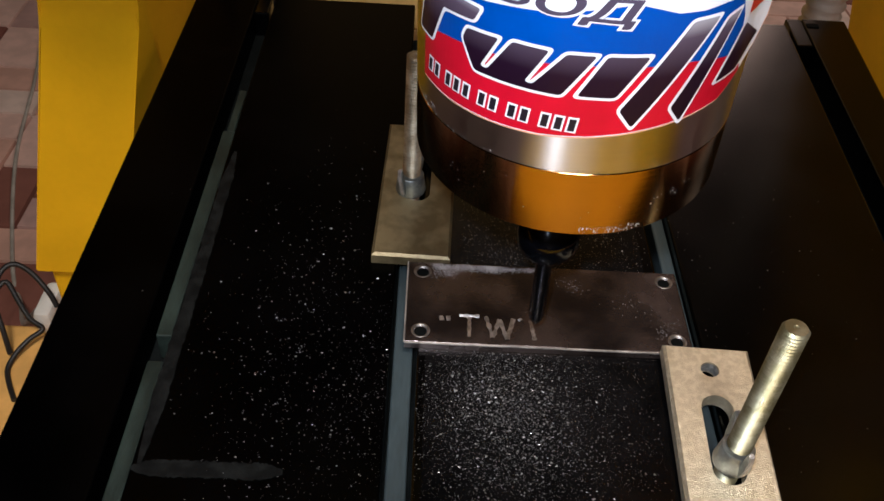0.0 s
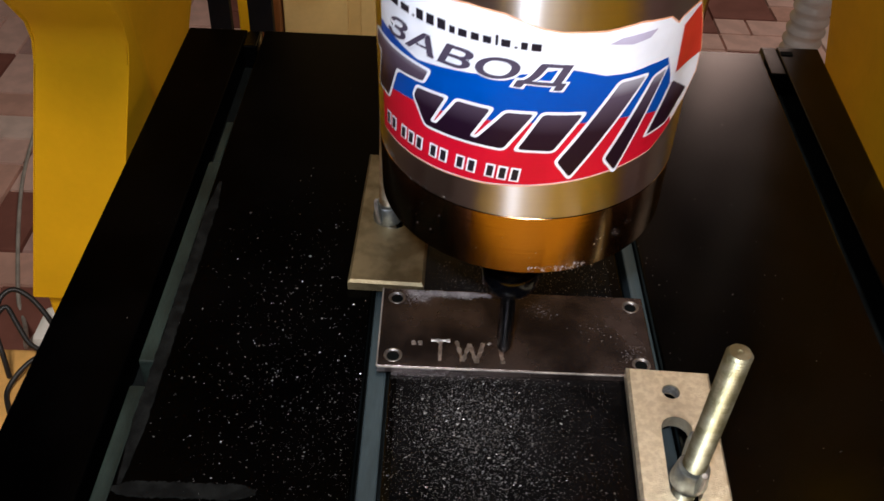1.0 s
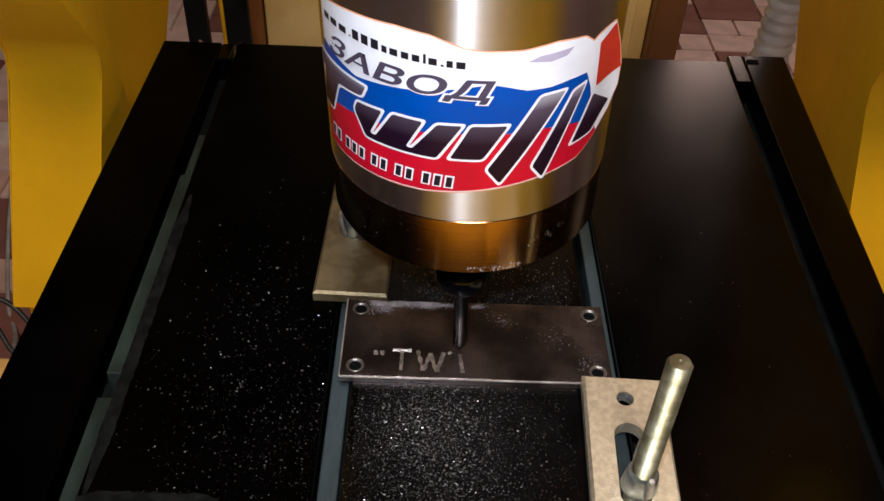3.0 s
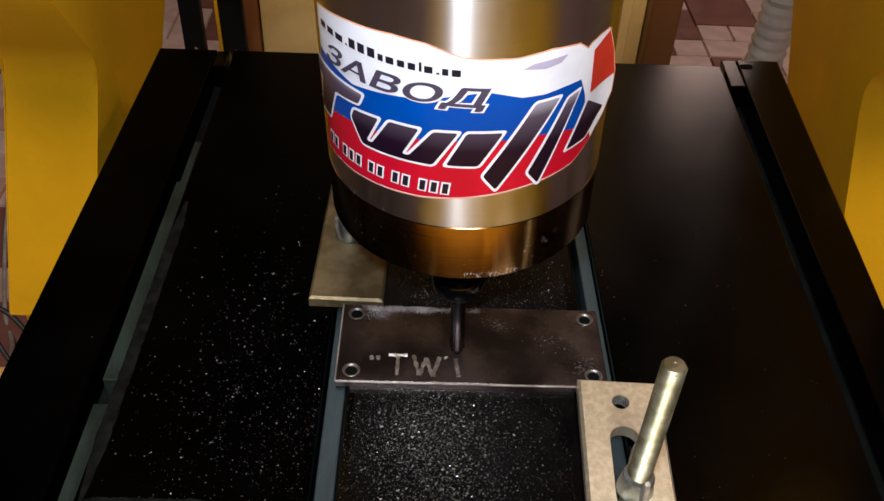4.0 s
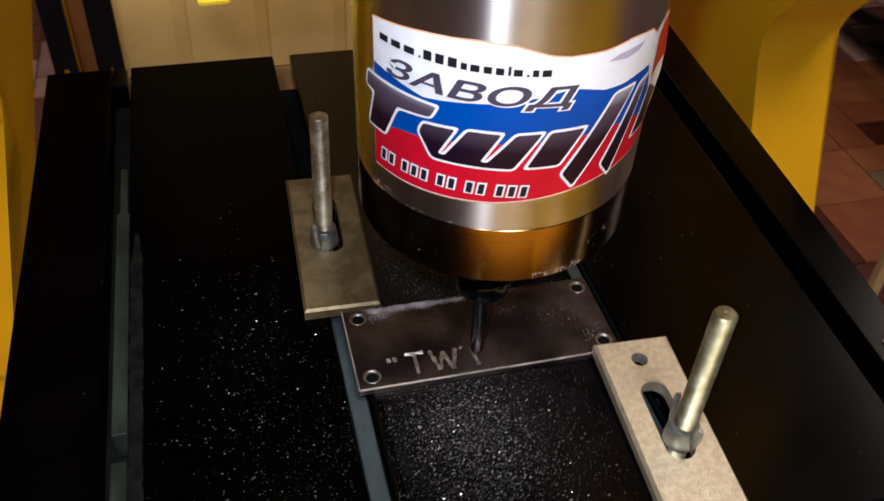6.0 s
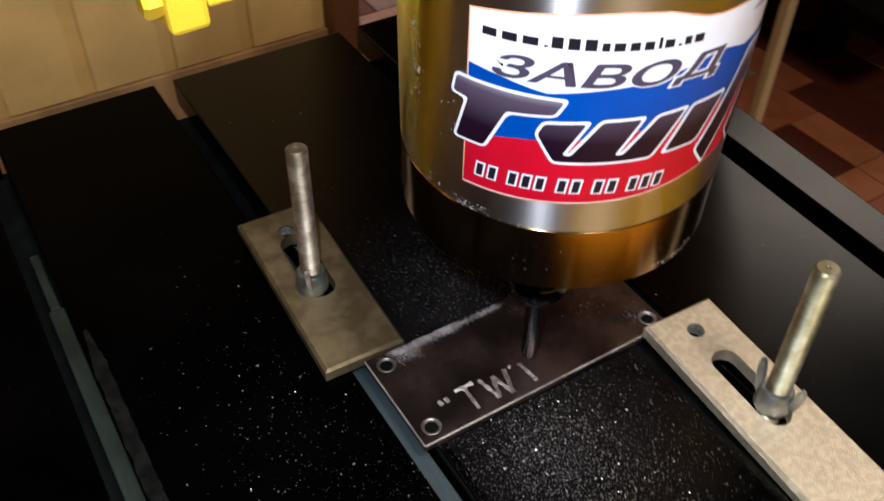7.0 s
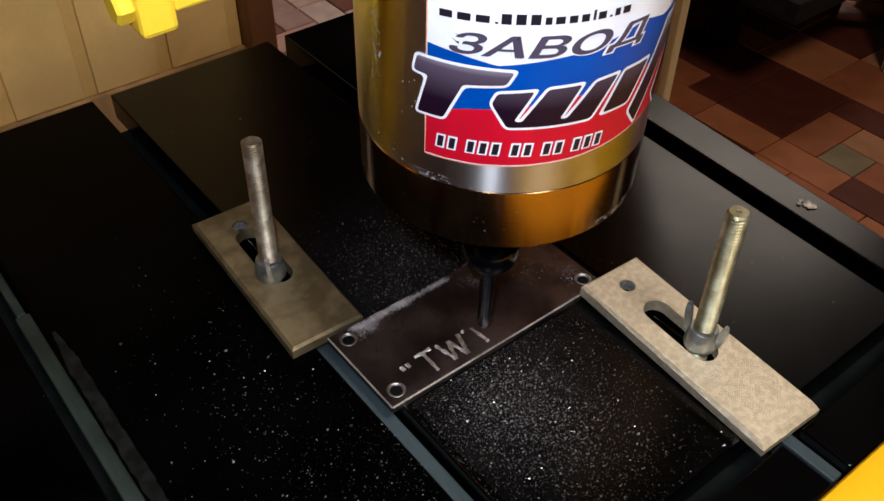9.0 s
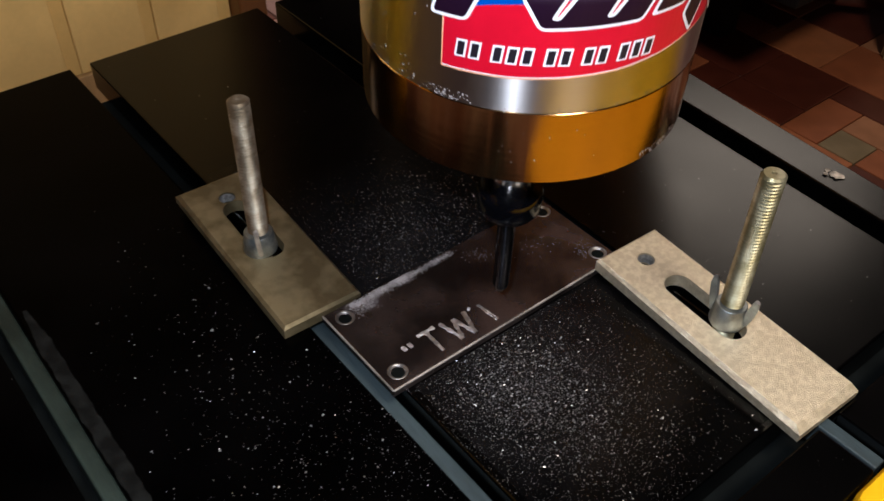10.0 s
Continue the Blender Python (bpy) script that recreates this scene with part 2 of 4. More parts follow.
M_DUST = material("grey_dust_line", (0.0042, 0.0045, 0.0043), 0.9, vary=0.6, scale=180, bump=0.2, fine=1500, gloss=0.12)
M_FELT = material("worn_spot", (0.34, 0.29, 0.24), 0.8, vary=0.5, scale=300, bump=0.6)

P_WHITE = material("print_white", (0.76, 0.77, 0.83), 0.30, vary=0.05, scale=80, bump=0.30, fine=85, rough_vary=0.05, depth=0.0012)
P_BLUE = printed("print_blue", (0.001, 0.055, 0.32))
P_RED = printed("print_red", (0.46, 0.003, 0.018))
P_GREY = printed("print_grey", (0.060, 0.048, 0.078))
P_BLACK = printed("print_black", (0.012, 0.010, 0.016))
P_FLAG = printed("print_flag_red", (0.50, 0.035, 0.016))
P_LILAC = printed("print_lilac", (0.42, 0.38, 0.50))
P_RIM = printed("print_orange_rim", (0.75, 0.36, 0.20))


def gradient_print():
    """Lettershapes printed dark at the foot and fading to pale at the top."""
    m = printed("print_fade", (0.1, 0.1, 0.1))
    n, l = m.node_tree.nodes, m.node_tree.links
    co, sep, rng, ramp = n.new("ShaderNodeTexCoord"), n.new("ShaderNodeSeparateXYZ"), n.new("ShaderNodeMapRange"), n.new("ShaderNodeValToRGB")
    l.new(co.outputs["Object"], sep.inputs["Vector"])
    rng.inputs["From Min"].default_value, rng.inputs["From Max"].default_value = RIM + 0.030, RIM + 0.061
    l.new(sep.outputs["Z"], rng.inputs["Value"])
    e = ramp.color_ramp.elements
    e[0].position, e[0].color = 0.0, (0.007, 0.002, 0.007, 1)
    e[1].position, e[1].color = 1.0, (0.55, 0.54, 0.60, 1)
    for p, c in ((0.50, (0.010, 0.003, 0.012)), (0.78, (0.075, 0.055, 0.085))):
        k = e.new(p)
        k.color = (*c, 1)
    l.new(rng.outputs["Result"], ramp.inputs["Fac"])
    l.new(ramp.outputs["Color"], n["Principled BSDF"].inputs["Base Color"])
    return m


def tile_material(name, source, out, hues):
    m = material(name, (0.3, 0.2, 0.15), 0.38, vary=0.15, scale=25, bump=0.2, fine=150)
    n, l = m.node_tree.nodes, m.node_tree.links
    info, ramp, mul = n.new(source), n.new("ShaderNodeValToRGB"), n.new("ShaderNodeMixRGB")
    ramp.color_ramp.interpolation = "CONSTANT"
    e = ramp.color_ramp.elements
    e[0].position, e[0].color = 0.0, (*hues[0], 1)
    e[1].position, e[1].color = 0.34, (*hues[1], 1)
    for p, c in zip((0.62, 0.80, 0.92), hues[2:]):
        k = e.new(p)
        k.color = (*c, 1)
    l.new(info.outputs[out], ramp.inputs["Fac"])
    b = n["Principled BSDF"]
    noise_out = b.inputs["Base Color"].links[0].from_socket
    bw, rng = n.new("ShaderNodeRGBToBW"), n.new("ShaderNodeMapRange")
    l.new(noise_out, bw.inputs["Color"])
    rng.inputs["From Min"].default_value, rng.inputs["From Max"].default_value = 0.12, 0.30
    rng.inputs["To Min"].default_value, rng.inputs["To Max"].default_value = 0.75, 1.2
    l.new(bw.outputs["Val"], rng.inputs["Value"])
    mul.blend_type, mul.inputs["Fac"].default_value = "MULTIPLY", 1.0
    l.new(ramp.outputs["Color"], mul.inputs["Color1"])
    l.new(rng.outputs["Result"], mul.inputs["Color2"])
    l.new(mul.outputs["Color"], b.inputs["Base Color"])
    return m


RIM = 0.0848       # the spindle's lower rim over the table
RAD = 0.0405
RING = 0.0196      # height of the polished end ring
M_FADE = gradient_print()
# One floor: brighter light on the far tiles is put into a paler palette.
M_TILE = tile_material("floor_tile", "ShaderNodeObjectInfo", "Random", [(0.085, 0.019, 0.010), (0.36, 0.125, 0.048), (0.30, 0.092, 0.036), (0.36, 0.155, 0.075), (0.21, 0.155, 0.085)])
M_TILE_BRIGHTENED = tile_material("floor_tile_brightened", "ShaderNodeNewGeometry", "Random Per Island", [(0.27, 0.115, 0.09), (0.78, 0.54, 0.47), (0.68, 0.42, 0.34), (0.80, 0.64, 0.57), (0.55, 0.36, 0.33)])

# ---- the room ----
FLOOR = -0.72
X0, X1, Y0, Y1, TOP = -1.6, 3.2, -1.5, 3.0, 1.75
single("floor", box(X0, X1, Y0, Y1, FLOOR - 0.05, FLOOR - 0.004), M_GROUT, "grouted bed of the tiled workshop floor", "floor", "structure")
FLOOR_OB = bpy.data.objects["floor"]
single("ceiling", box(X0, X1, Y0, Y1, TOP, TOP + 0.06), M_CEILING, "unseen room ceiling, darkened to keep reflections in the bed black", "ceiling", "structure")
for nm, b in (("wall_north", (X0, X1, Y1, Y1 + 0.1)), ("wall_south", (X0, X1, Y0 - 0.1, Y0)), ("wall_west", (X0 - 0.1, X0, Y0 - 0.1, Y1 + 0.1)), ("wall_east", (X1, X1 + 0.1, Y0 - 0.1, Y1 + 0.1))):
    single(nm, box(*b, FLOOR - 0.05, TOP + 0.06), M_WALL_REFLECTOR if nm == "wall_east" else M_WALL, "unseen added room wall, toned to set reflections in the bed", "wall", "structure")

# ---- the machine table ----
SLOTS = [(-0.0945, -0.0850), (-0.010, -0.001), (0.0885, 0.0985), (0.1810, 0.1915)]
LEFT, RIGHT, BACK, CROSS, FRONT = -0.127, 0.2095, 0.2395, (-0.094, -0.0845), -0.113
THICK = 0.014


def fanned(bm):
    """The right side of the bed runs slightly out of parallel with the rest."""
    for v in bm.verts:
        if v.co.x > 0.15:
            v.co.x += (0.042 if v.co.x < 0.2 else 0.063) * (v.co.y + 0.05)
    return bm


def machine_table():
    ob = thing("machine_table", "black-painted machine bed with slots, dusted with metal chips", "machine table")
    edges = [LEFT] + [v for s in SLOTS for v in s] + [RIGHT]
    for i in range(0, len(edges), 2):
        x0, x1 = edges[i], edges[i + 1]
        back = BACK + (0.008 if i == 8 else 0.0)
        part("bed_board", fanned(box(x0, x1, CROSS[1], back, -THICK, 0, 0.0008)), M_BOARD_DULL if i < 4 else M_BOARD, ob, "black painted bed board")
        part("front_board", fanned(box(x0, x1, FRONT, CROSS[0], -THICK, 0, 0.0008)), M_BOARD_DULL if i < 4 else M_BOARD, ob, "short black bed board at the front")
    part("base", box(LEFT + 0.004, RIGHT - 0.004, FRONT, BACK - 0.012, -0.05, -THICK - 0.0005, 0.001), M_DEEP_SHADE, ob, "base under the bed boards, blackened as shade in the slots")
    for k, (x0, x1) in enumerate(SLOTS[:3]):
        a, b1, deep = ((x0 + 0.0038, x1 - 0.0002, -0.0014), (x0 + 0.0010, x1 - 0.0014, -0.0065), (x0 + 0.0045, x1 - 0.0004, -0.0045))[k]
        for y0, y1 in ((FRONT + 0.001, -0.0150), (-0.0040, 0.117)) if k == 0 else ((FRONT + 0.001, 0.122),):
            b = box(a, b1, y0, y1, -THICK + 0.0005, deep, 0.0006)
            part("slot_rail", b, M_RAIL_DUSTY if k == 0 else M_RAIL, ob, "greyish metal strip sunk in the slot")
    part("slot_rail", box(SLOTS[0][0] + 0.0048, SLOTS[0][1] - 0.0012, 0.119, 0.152, -THICK + 0.0005, -0.0030, 0.0006), M_RAIL_DUSTY, ob, "short greenish strip sunk in the slot")
    part("slot_end", fanned(box(0.1825, 0.1914, 0.218, BACK + 0.0078, -THICK, -0.0004, 0.0008)), M_BOARD, ob, "closed end of the slot")
    part("slot_end", box(-0.0943, -0.0868, 0.222, BACK - 0.0005, -THICK, -0.0004, 0.0008), M_BOARD, ob, "closed end of the slot")
    # Dark slab on the board paints the recess as shade; nothing is cut.
    part("recess", fanned(box(0.1925, 0.1990, 0.2375, 0.2415, 0.0001, 0.0006, 0.0002)), M_DEEP_SHADE, ob, "thin dark slab painting a shaded hollow near the back edge")
    for x in (LEFT + 0.03, RIGHT - 0.03):
        for y in (-0.06, BACK - 0.06):
            part("leg", box(x - 0.02, x + 0.02, y - 0.02, y + 0.02, FLOOR, -0.0505, 0.002), M_BLACK_STEEL, ob)
    return ob


machine_table()


def worn_spot():
    bm = bmesh.new()
    rng = random.Random(8)
    for k in range(7):
        a, d = rng.uniform(0, 6.3), rng.uniform(0, 0.004)
        n, r = 9, rng.uniform(0.0012, 0.0028)
        cx, cy = 0.2015 + d * math.cos(a), -0.026 + 1.3 * d * math.sin(a)
        bm.faces.new([bm.verts.new((cx + r * rng.uniform(0.6, 1.2) * math.cos(6.283 * i / n), cy + r * rng.uniform(0.6, 1.2) * math.sin(6.283 * i / n), 0.0004 + 0.00005 * k)) for i in range(n)])
    return single("chipped_spot", bm, M_FELT, "pale chipped spot on the edge of the black bed", "chip mark")


worn_spot()


def dust_line(name, points, width, label):
    """A ragged low ridge of dust along a straight run."""
    rng = random.Random(len(points) + int(1000 * width))
    bm = bmesh.new()
    (x0, y0), (x1, y1) = points
    n = 70
    d = Vector((x1 - x0, y1 - y0))
    s = Vector((-d.y, d.x)).normalized()
    a, b = [], []
    for i in range(n + 1):
        q = Vector((x0, y0)) + d * (i / n)
        taper = min(1, 6 * i / n + 0.3, 6 * (n - i) / n + 0.3)
        for side, row in ((-1, a), (1, b)):
            e = q + s * side * width / 2 * taper * rng.uniform(0.82, 1.1)
            row.append(bm.verts.new((e.x, e.y, 0.0003)))
    for i in range(n):
        bm.faces.new((a[i], a[i + 1], b[i + 1], b[i]))
    return single(name, bm, M_DUST, label, "dust line", "stuff")


dust_line("dust_line", ((-0.0818, 0.100), (-0.0825, -0.056)), 0.0050, "long grey line of dust beside a bed slot")
dust_line("dust_line", ((-0.0845, -0.0577), (-0.0395, -0.0572)), 0.0062, "short grey line of dust across the bed")

# ---- engraved plate ----
HOLES = [(0.0, 0.0), (0.0, 0.0292), (0.0895, 0.0292), (0.0895, 0.0)]
PT = 0.0030


def engraved_plate():
    ob = thing("name_plate", "engraved dark steel plate with countersunk holes, clamped on the machine bed", "metal plate")
    out = [(-0.0055, -0.0055), (0.0945, -0.0055), (0.0945, 0.0345), (-0.0055, 0.0345)]
    holes = [(circle(x, y, 0.0027), circle(x, y, 0.0016), PT - 0.0013) for x, y in HOLES]
    part("plate", pierced(out, holes, 0.0, PT, 0.0005), M_PLATE, ob, smooth=20)
    for x, y in HOLES:
        ring = bmesh.new()
        prof = ((0.00335, PT + 0.00002), (0.00325, PT + 0.00012), (0.0028, PT + 0.00014), (0.0025, PT - 0.0002), (0.0022, PT - 0.0006))
        lathe(prof, 24, ring, False, False)
        # A near-black plug stands in for the shade down each hole.
        part("hole", lathe([(0.0024, PT - 0.0026), (0.0024, PT - 0.0007)], 20), M_DEEP_SHADE, ob, "dark plug painting the shade in the screw hole", None, pose(x, y, 0))
        part("countersink", ring, M_RIM, ob, "bright countersunk rim", 60, pose(x, y, 0))
    part("front_bevel", box(-0.0054, 0.0944, -0.0058, -0.00515, PT - 0.0007, PT + 0.00005, 0.0002), M_PLATE_EDGE, ob, "thin bright strip along the front edge")
    part("side_bevel", box(-0.0058, -0.00525, -0.0053, 0.0344, PT - 0.0008, PT + 0.00003, 0.0002), M_PLATE_EDGE, ob, "thin bright strip along the side edge")

    strokes = [((0.0070, 0.0072), (0.0074, 0.0050)), ((0.0095, 0.0072), (0.0097, 0.0050)), ((0.0135, 0.0078), (0.0205, 0.0078)), ((0.0170, 0.0078), (0.0168, -0.0022)),
               ((0.0228, 0.0078), (0.0250, -0.0020)), ((0.0250, -0.0020), (0.0275, 0.0066)), ((0.0275, 0.0066), (0.0300, -0.0025)), ((0.0300, -0.0025), (0.0325, 0.0072)),
               ((0.0345, 0.0074), (0.0352, 0.0066)), ((0.0385, 0.0066), (0.0395, -0.0025))]
    rng = random.Random(3)
    for (x0, y0), (x1, y1) in strokes:
        bm = bmesh.new()
        d, n = Vector((x1 - x0, y1 - y0)), 10
        s = Vector((-d.y, d.x)).normalized()
        rows = []
        for i in range(n + 1):
            q = Vector((x0, y0)) + d * (i / n)
            w = 0.00066 * rng.uniform(0.6, 1.25)
            row = []
            for off, z in ((-1, 0.00003), (-0.55, 0.00022), (0, 0.00006), (0.55, 0.00022), (1, 0.00003)):
                e = q + s * off * w * 1.2
                row.append(bm.verts.new((e.x, e.y, PT + z * rng.uniform(0.8, 1.2))))
            rows.append(row)
        for a, b in zip(rows, rows[1:]):
            for k in range(4):
                bm.faces.new((a[k], a[k + 1], b[k + 1], b[k]))
        part("engraved_stroke", bm, M_SCRATCH, ob, "freshly cut bright stroke with burrs")
    return ob


engraved_plate()


def smear(name, spots, label):
    """Thin patches of fine metal dust: many flat grains."""
    rng = random.Random(len(spots))
    verts, faces = [], []
    for (x0, y0, x1, y1, width, count) in spots:
        for _ in range(count):
            t = rng.random()
            x, y = x0 + (x1 - x0) * t + rng.gauss(0, width), y0 + (y1 - y0) * t + rng.gauss(0, width)
            if not (-0.0045 < x < 0.0935 and -0.0045 < y < 0.0337) or any(math.hypot(x - hx, y - hy) < 0.0036 for hx, hy in HOLES):
                continue
            r, a, k = rng.uniform(0.00007, 0.00024), rng.uniform(0, 6.28), len(verts)
            for i in range(3):
                verts.append((x + r * math.cos(a + 2.094 * i), y + r * math.sin(a + 2.094 * i), PT + 0.00006))
            verts.append((x, y, PT + 0.00006 + r * 0.25))
            faces += [(k, k + 1, k + 3), (k + 1, k + 2, k + 3), (k + 2, k, k + 3)]
    me = bpy.data.meshes.new(name)
    me.from_pydata(verts, [], faces)
    me.materials.append(M_SMUDGE)
    return tagged(new(name, me), label, "metal dust", "", "stuff")


smear("dust_smear", [(0.004, 0.0322, 0.030, 0.0322, 0.0010, 4200), (0.022, 0.0322, 0.048, 0.0322, 0.0007, 1700), (0.004, 0.029, 0.012, 0.0292, 0.0013, 500), (0.052, 0.026, 0.058, 0.024, 0.002, 90), (0.084, 0.003, 0.090, 0.008, 0.002, 110), (0.07, 0.018, 0.09, 0.012, 0.003, 60)],
      "pale smear of fine metal dust on the plate")


# ---- clamps ----
BAR = 0.0050       # thickness of a clamp bar


def wing_nut(turn, lean, m):
    ob = thing("wing_nut", "grey zinc-plated wing nut tightened on a stud", "wing nut", m, group="wing nuts")
    part("hub", lathe([(0.0058, 0), (0.0060, 0.0010), (0.0056, 0.004), (0.0051, 0.0076), (0.0048, 0.0080), (0.0040, 0.0080)], 32, None, True, True), M_WING, ob, "", 40)
    for side in (0, 180):
        bm = bmesh.new()
        prof = [(0.0048, 0.0010), (0.0066, 0.0018), (0.0078, 0.0060), (0.0087, 0.0112), (0.0085, 0.0144), (0.0072, 0.0150), (0.0062, 0.0122), (0.0052, 0.0075)]
        bm.faces.new([bm.verts.new((x, 0, z)) for x, z in prof])
        ext = bmesh.ops.extrude_face_region(bm, geom=bm.faces[:])
        bmesh.ops.translate(bm, vec=(0, 0.0016, 0), verts=[v for v in ext["geom"] if isinstance(v, bmesh.types.BMVert)])
        bmesh.ops.translate(bm, vec=(0, -0.0008, 0), verts=bm.verts)
        bmesh.ops.bevel(bm, geom=bm.edges[:], offset=0.0003, segments=2, affect="EDGES")
        wing = part("wing", bm, M_WING, ob, "", 50, pose(0, 0, 0, lean, 0, turn + side))
        wing.data.materials.append(M_PLATE_EDGE)
        for f in wing.data.polygons:
            f.material_index = 1 if abs(f.normal.y) < 0.8 else 0
    return ob


def stud(height, mat, label, m, r=0.0038):
    """A threaded rod: the thread is a real helix of ridges."""
    bm = bmesh.new()
    seg, pitch = 28, 0.00125
    turns = int(height / pitch)
    rings = []
    for i in range(turns * 4 + 1):
        z = i * pitch / 4
        rings.append([bm.verts.new((rr * math.cos(2 * math.pi * k / seg), rr * math.sin(2 * math.pi * k / seg), min(z + pitch * k / seg, height)))
                      for k in range(seg) for rr in [(r - 0.0004) + 0.0004 * math.cos(math.pi / 2 * i)]])
    for a, b in zip(rings, rings[1:]):
        for k in range(seg - 1):
            bm.faces.new((a[k], a[k + 1], b[k + 1], b[k]))
        bm.faces.new((a[seg - 1], a[0], b[0], b[seg - 1]))
    bm.faces.new(rings[0][::-1])
    crown = [bm.verts.new(((r - 0.0007) * math.cos(2 * math.pi * k / seg), (r - 0.0007) * math.sin(2 * math.pi * k / seg), height + 0.0006)) for k in range(seg)]
    for k in range(seg):
        j = (k + 1) % seg
        bm.faces.new((rings[-1][k], rings[-1][j], crown[j], crown[k]))
    dent = [bm.verts.new((0.0009 * math.cos(2 * math.pi * k / seg), 0.0009 * math.sin(2 * math.pi * k / seg), height + 0.0006)) for k in range(seg)]
    low = bm.verts.new((0, 0, height))
    for k in range(seg):
        j = (k + 1) % seg
        bm.faces.new((crown[k], crown[j], dent[j], dent[k]))
        bm.faces.new((dent[k], dent[j], low))
    return single("threaded_stud", bm, mat, label, "stud", group="clamp studs", smooth=30, m=m)


def clamp(label, mat, m, length, width, hole_y, slot):
    ob = thing("clamp", label, "clamp", m, group="bed clamps")
    w = width / 2
    out = [(-w, -length), (w, -length), (w, 0), (-w, 0)]
    holes = [(circle(0, hole_y, 0.0031), circle(0, hole_y, 0.0029), 0), (oblong(0, slot[0], slot[1], 0.0052), oblong(0, slot[0], slot[1], 0.0050), 0)]
    body = pierced(out, holes, 0, BAR, 0.0010)
    for v in body.verts:
        # the far end is ground to a broader slope
        if v.co.y < -length + 0.002 and v.co.z > BAR - 0.0005:
            v.co.y += 0.0018
        elif v.co.y < -length + 0.001 and v.co.z > BAR - 0.002:
            v.co.z -= 0.0011
    part("bar", body, mat, ob, smooth=20)
    bm = bmesh.new()
    lathe([(0.00285, 0.0006), (0.0029, BAR - 0.0006)], 24, bm, False, False)
    part("thread_insert", bm, M_THREAD, ob, "bright threaded hole wall", 60, pose(0, hole_y, 0))
    return ob


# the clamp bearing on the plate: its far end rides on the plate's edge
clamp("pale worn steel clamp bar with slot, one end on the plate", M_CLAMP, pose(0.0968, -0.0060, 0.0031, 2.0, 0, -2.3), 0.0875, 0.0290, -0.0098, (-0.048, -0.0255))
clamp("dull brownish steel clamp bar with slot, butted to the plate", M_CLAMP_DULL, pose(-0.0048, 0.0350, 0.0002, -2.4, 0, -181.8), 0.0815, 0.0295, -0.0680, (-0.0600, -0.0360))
LEAN_R = pose(0.0955, -0.0517, -0.010, -0.7, 1.0, 0)
stud(0.0760, M_STUD, "yellow zinc-plated threaded stud standing in a clamp slot", LEAN_R)
stud(0.0775, M_STUD_GREY, "dull grey threaded stud standing in a clamp slot", pose(-0.0063, 0.0722, -0.010, 0.2, 0.2, 60), 0.0036)
wing_nut(-78, 6, pose(0.0957, -0.0515, 0.0070, 0, 1, 0))
wing_nut(65, 4, pose(-0.0063, 0.0722, 0.0068, 1, 0, 0))


# ---- the spindle ----
def askew(a, y):
    """The sticker sits a little askew and off centre on the drum (radians, metres over the rim)."""
    return radians(2.0 + 10 * y) + 1.046 * a, 1.053 * y + 0.0002 + 0.0035 * (math.cos(a) - 1) - 0.0024 * math.sin(a)


def on_drum(bm, lift, straight=False):
    """Bends a flat drawing (x: arc in metres, y: height over the rim) round the drum."""
    bm.normal_update()
    bmesh.ops.triangulate(bm, faces=bm.faces[:])
    xs = [v.co.x for v in bm.verts]
    step = RAD * radians(2.0)
    k = math.floor(min(xs) / step)
    while k * step < max(xs):
        bmesh.ops.bisect_plane(bm, geom=bm.verts[:] + bm.edges[:] + bm.faces[:], plane_co=(k * step, 0, 0), plane_no=(1, 0, 0))
        k += 1
    for v in bm.verts:
        a, y = (v.co.x / RAD, v.co.y) if straight else askew(v.co.x / RAD, v.co.y)
        curl = max(0.0, (math.degrees(a) - 53) / 10)
        r = RAD + lift + 0.0012 * curl * curl
        v.co = (r * math.sin(a), -r * math.cos(a), RIM + y)
    return bm


def poly(points, bm=None):
    """A flat polygon from (degrees round the drum, millimetres over the rim)."""
    bm = bm or bmesh.new()
    bm.faces.new([bm.verts.new((RAD * radians(a), v / 1000, 0)) for a, v in points])
    return bm


def rounded(points, r):
    """The polygon with its corners cut round (r in millimetres)."""
    k = RAD * 1000 * math.pi / 180
    p = [Vector((a * k, v)) for a, v in points]
    out = []
    for i in range(len(p)):
        e0, e1 = p[i - 1] - p[i], p[(i + 1) % len(p)] - p[i]
        d = min(r, 0.42 * e0.length, 0.42 * e1.length)
        a, b = p[i] + e0.normalized() * d, p[i] + e1.normalized() * d
        for t in (0.0, 0.33, 0.67, 1.0):
            q = (1 - t) ** 2 * a + 2 * t * (1 - t) * p[i] + t * t * b
            out.append((q.x / k, q.y))
    return out


def grown(points, d):
    """The polygon widened by d millimetres all round."""
    k = RAD * 1000 * math.pi / 180
    p = [Vector((a * k, v)) for a, v in points]
    area = sum(p[i].x * p[(i + 1) % len(p)].y - p[(i + 1) % len(p)].x * p[i].y for i in range(len(p)))
    s = 1 if area > 0 else -1
    out = []
    for i in range(len(p)):
        e0, e1 = (p[i] - p[i - 1]).normalized(), (p[(i + 1) % len(p)] - p[i]).normalized()
        n0, n1 = Vector((e0.y, -e0.x)) * s, Vector((e1.y, -e1.x)) * s
        b = n0 + n1
        q = p[i] + b * (d / max(0.45, 1 + n0.dot(n1)))
        out.append((q.x / k, q.y))
    return out


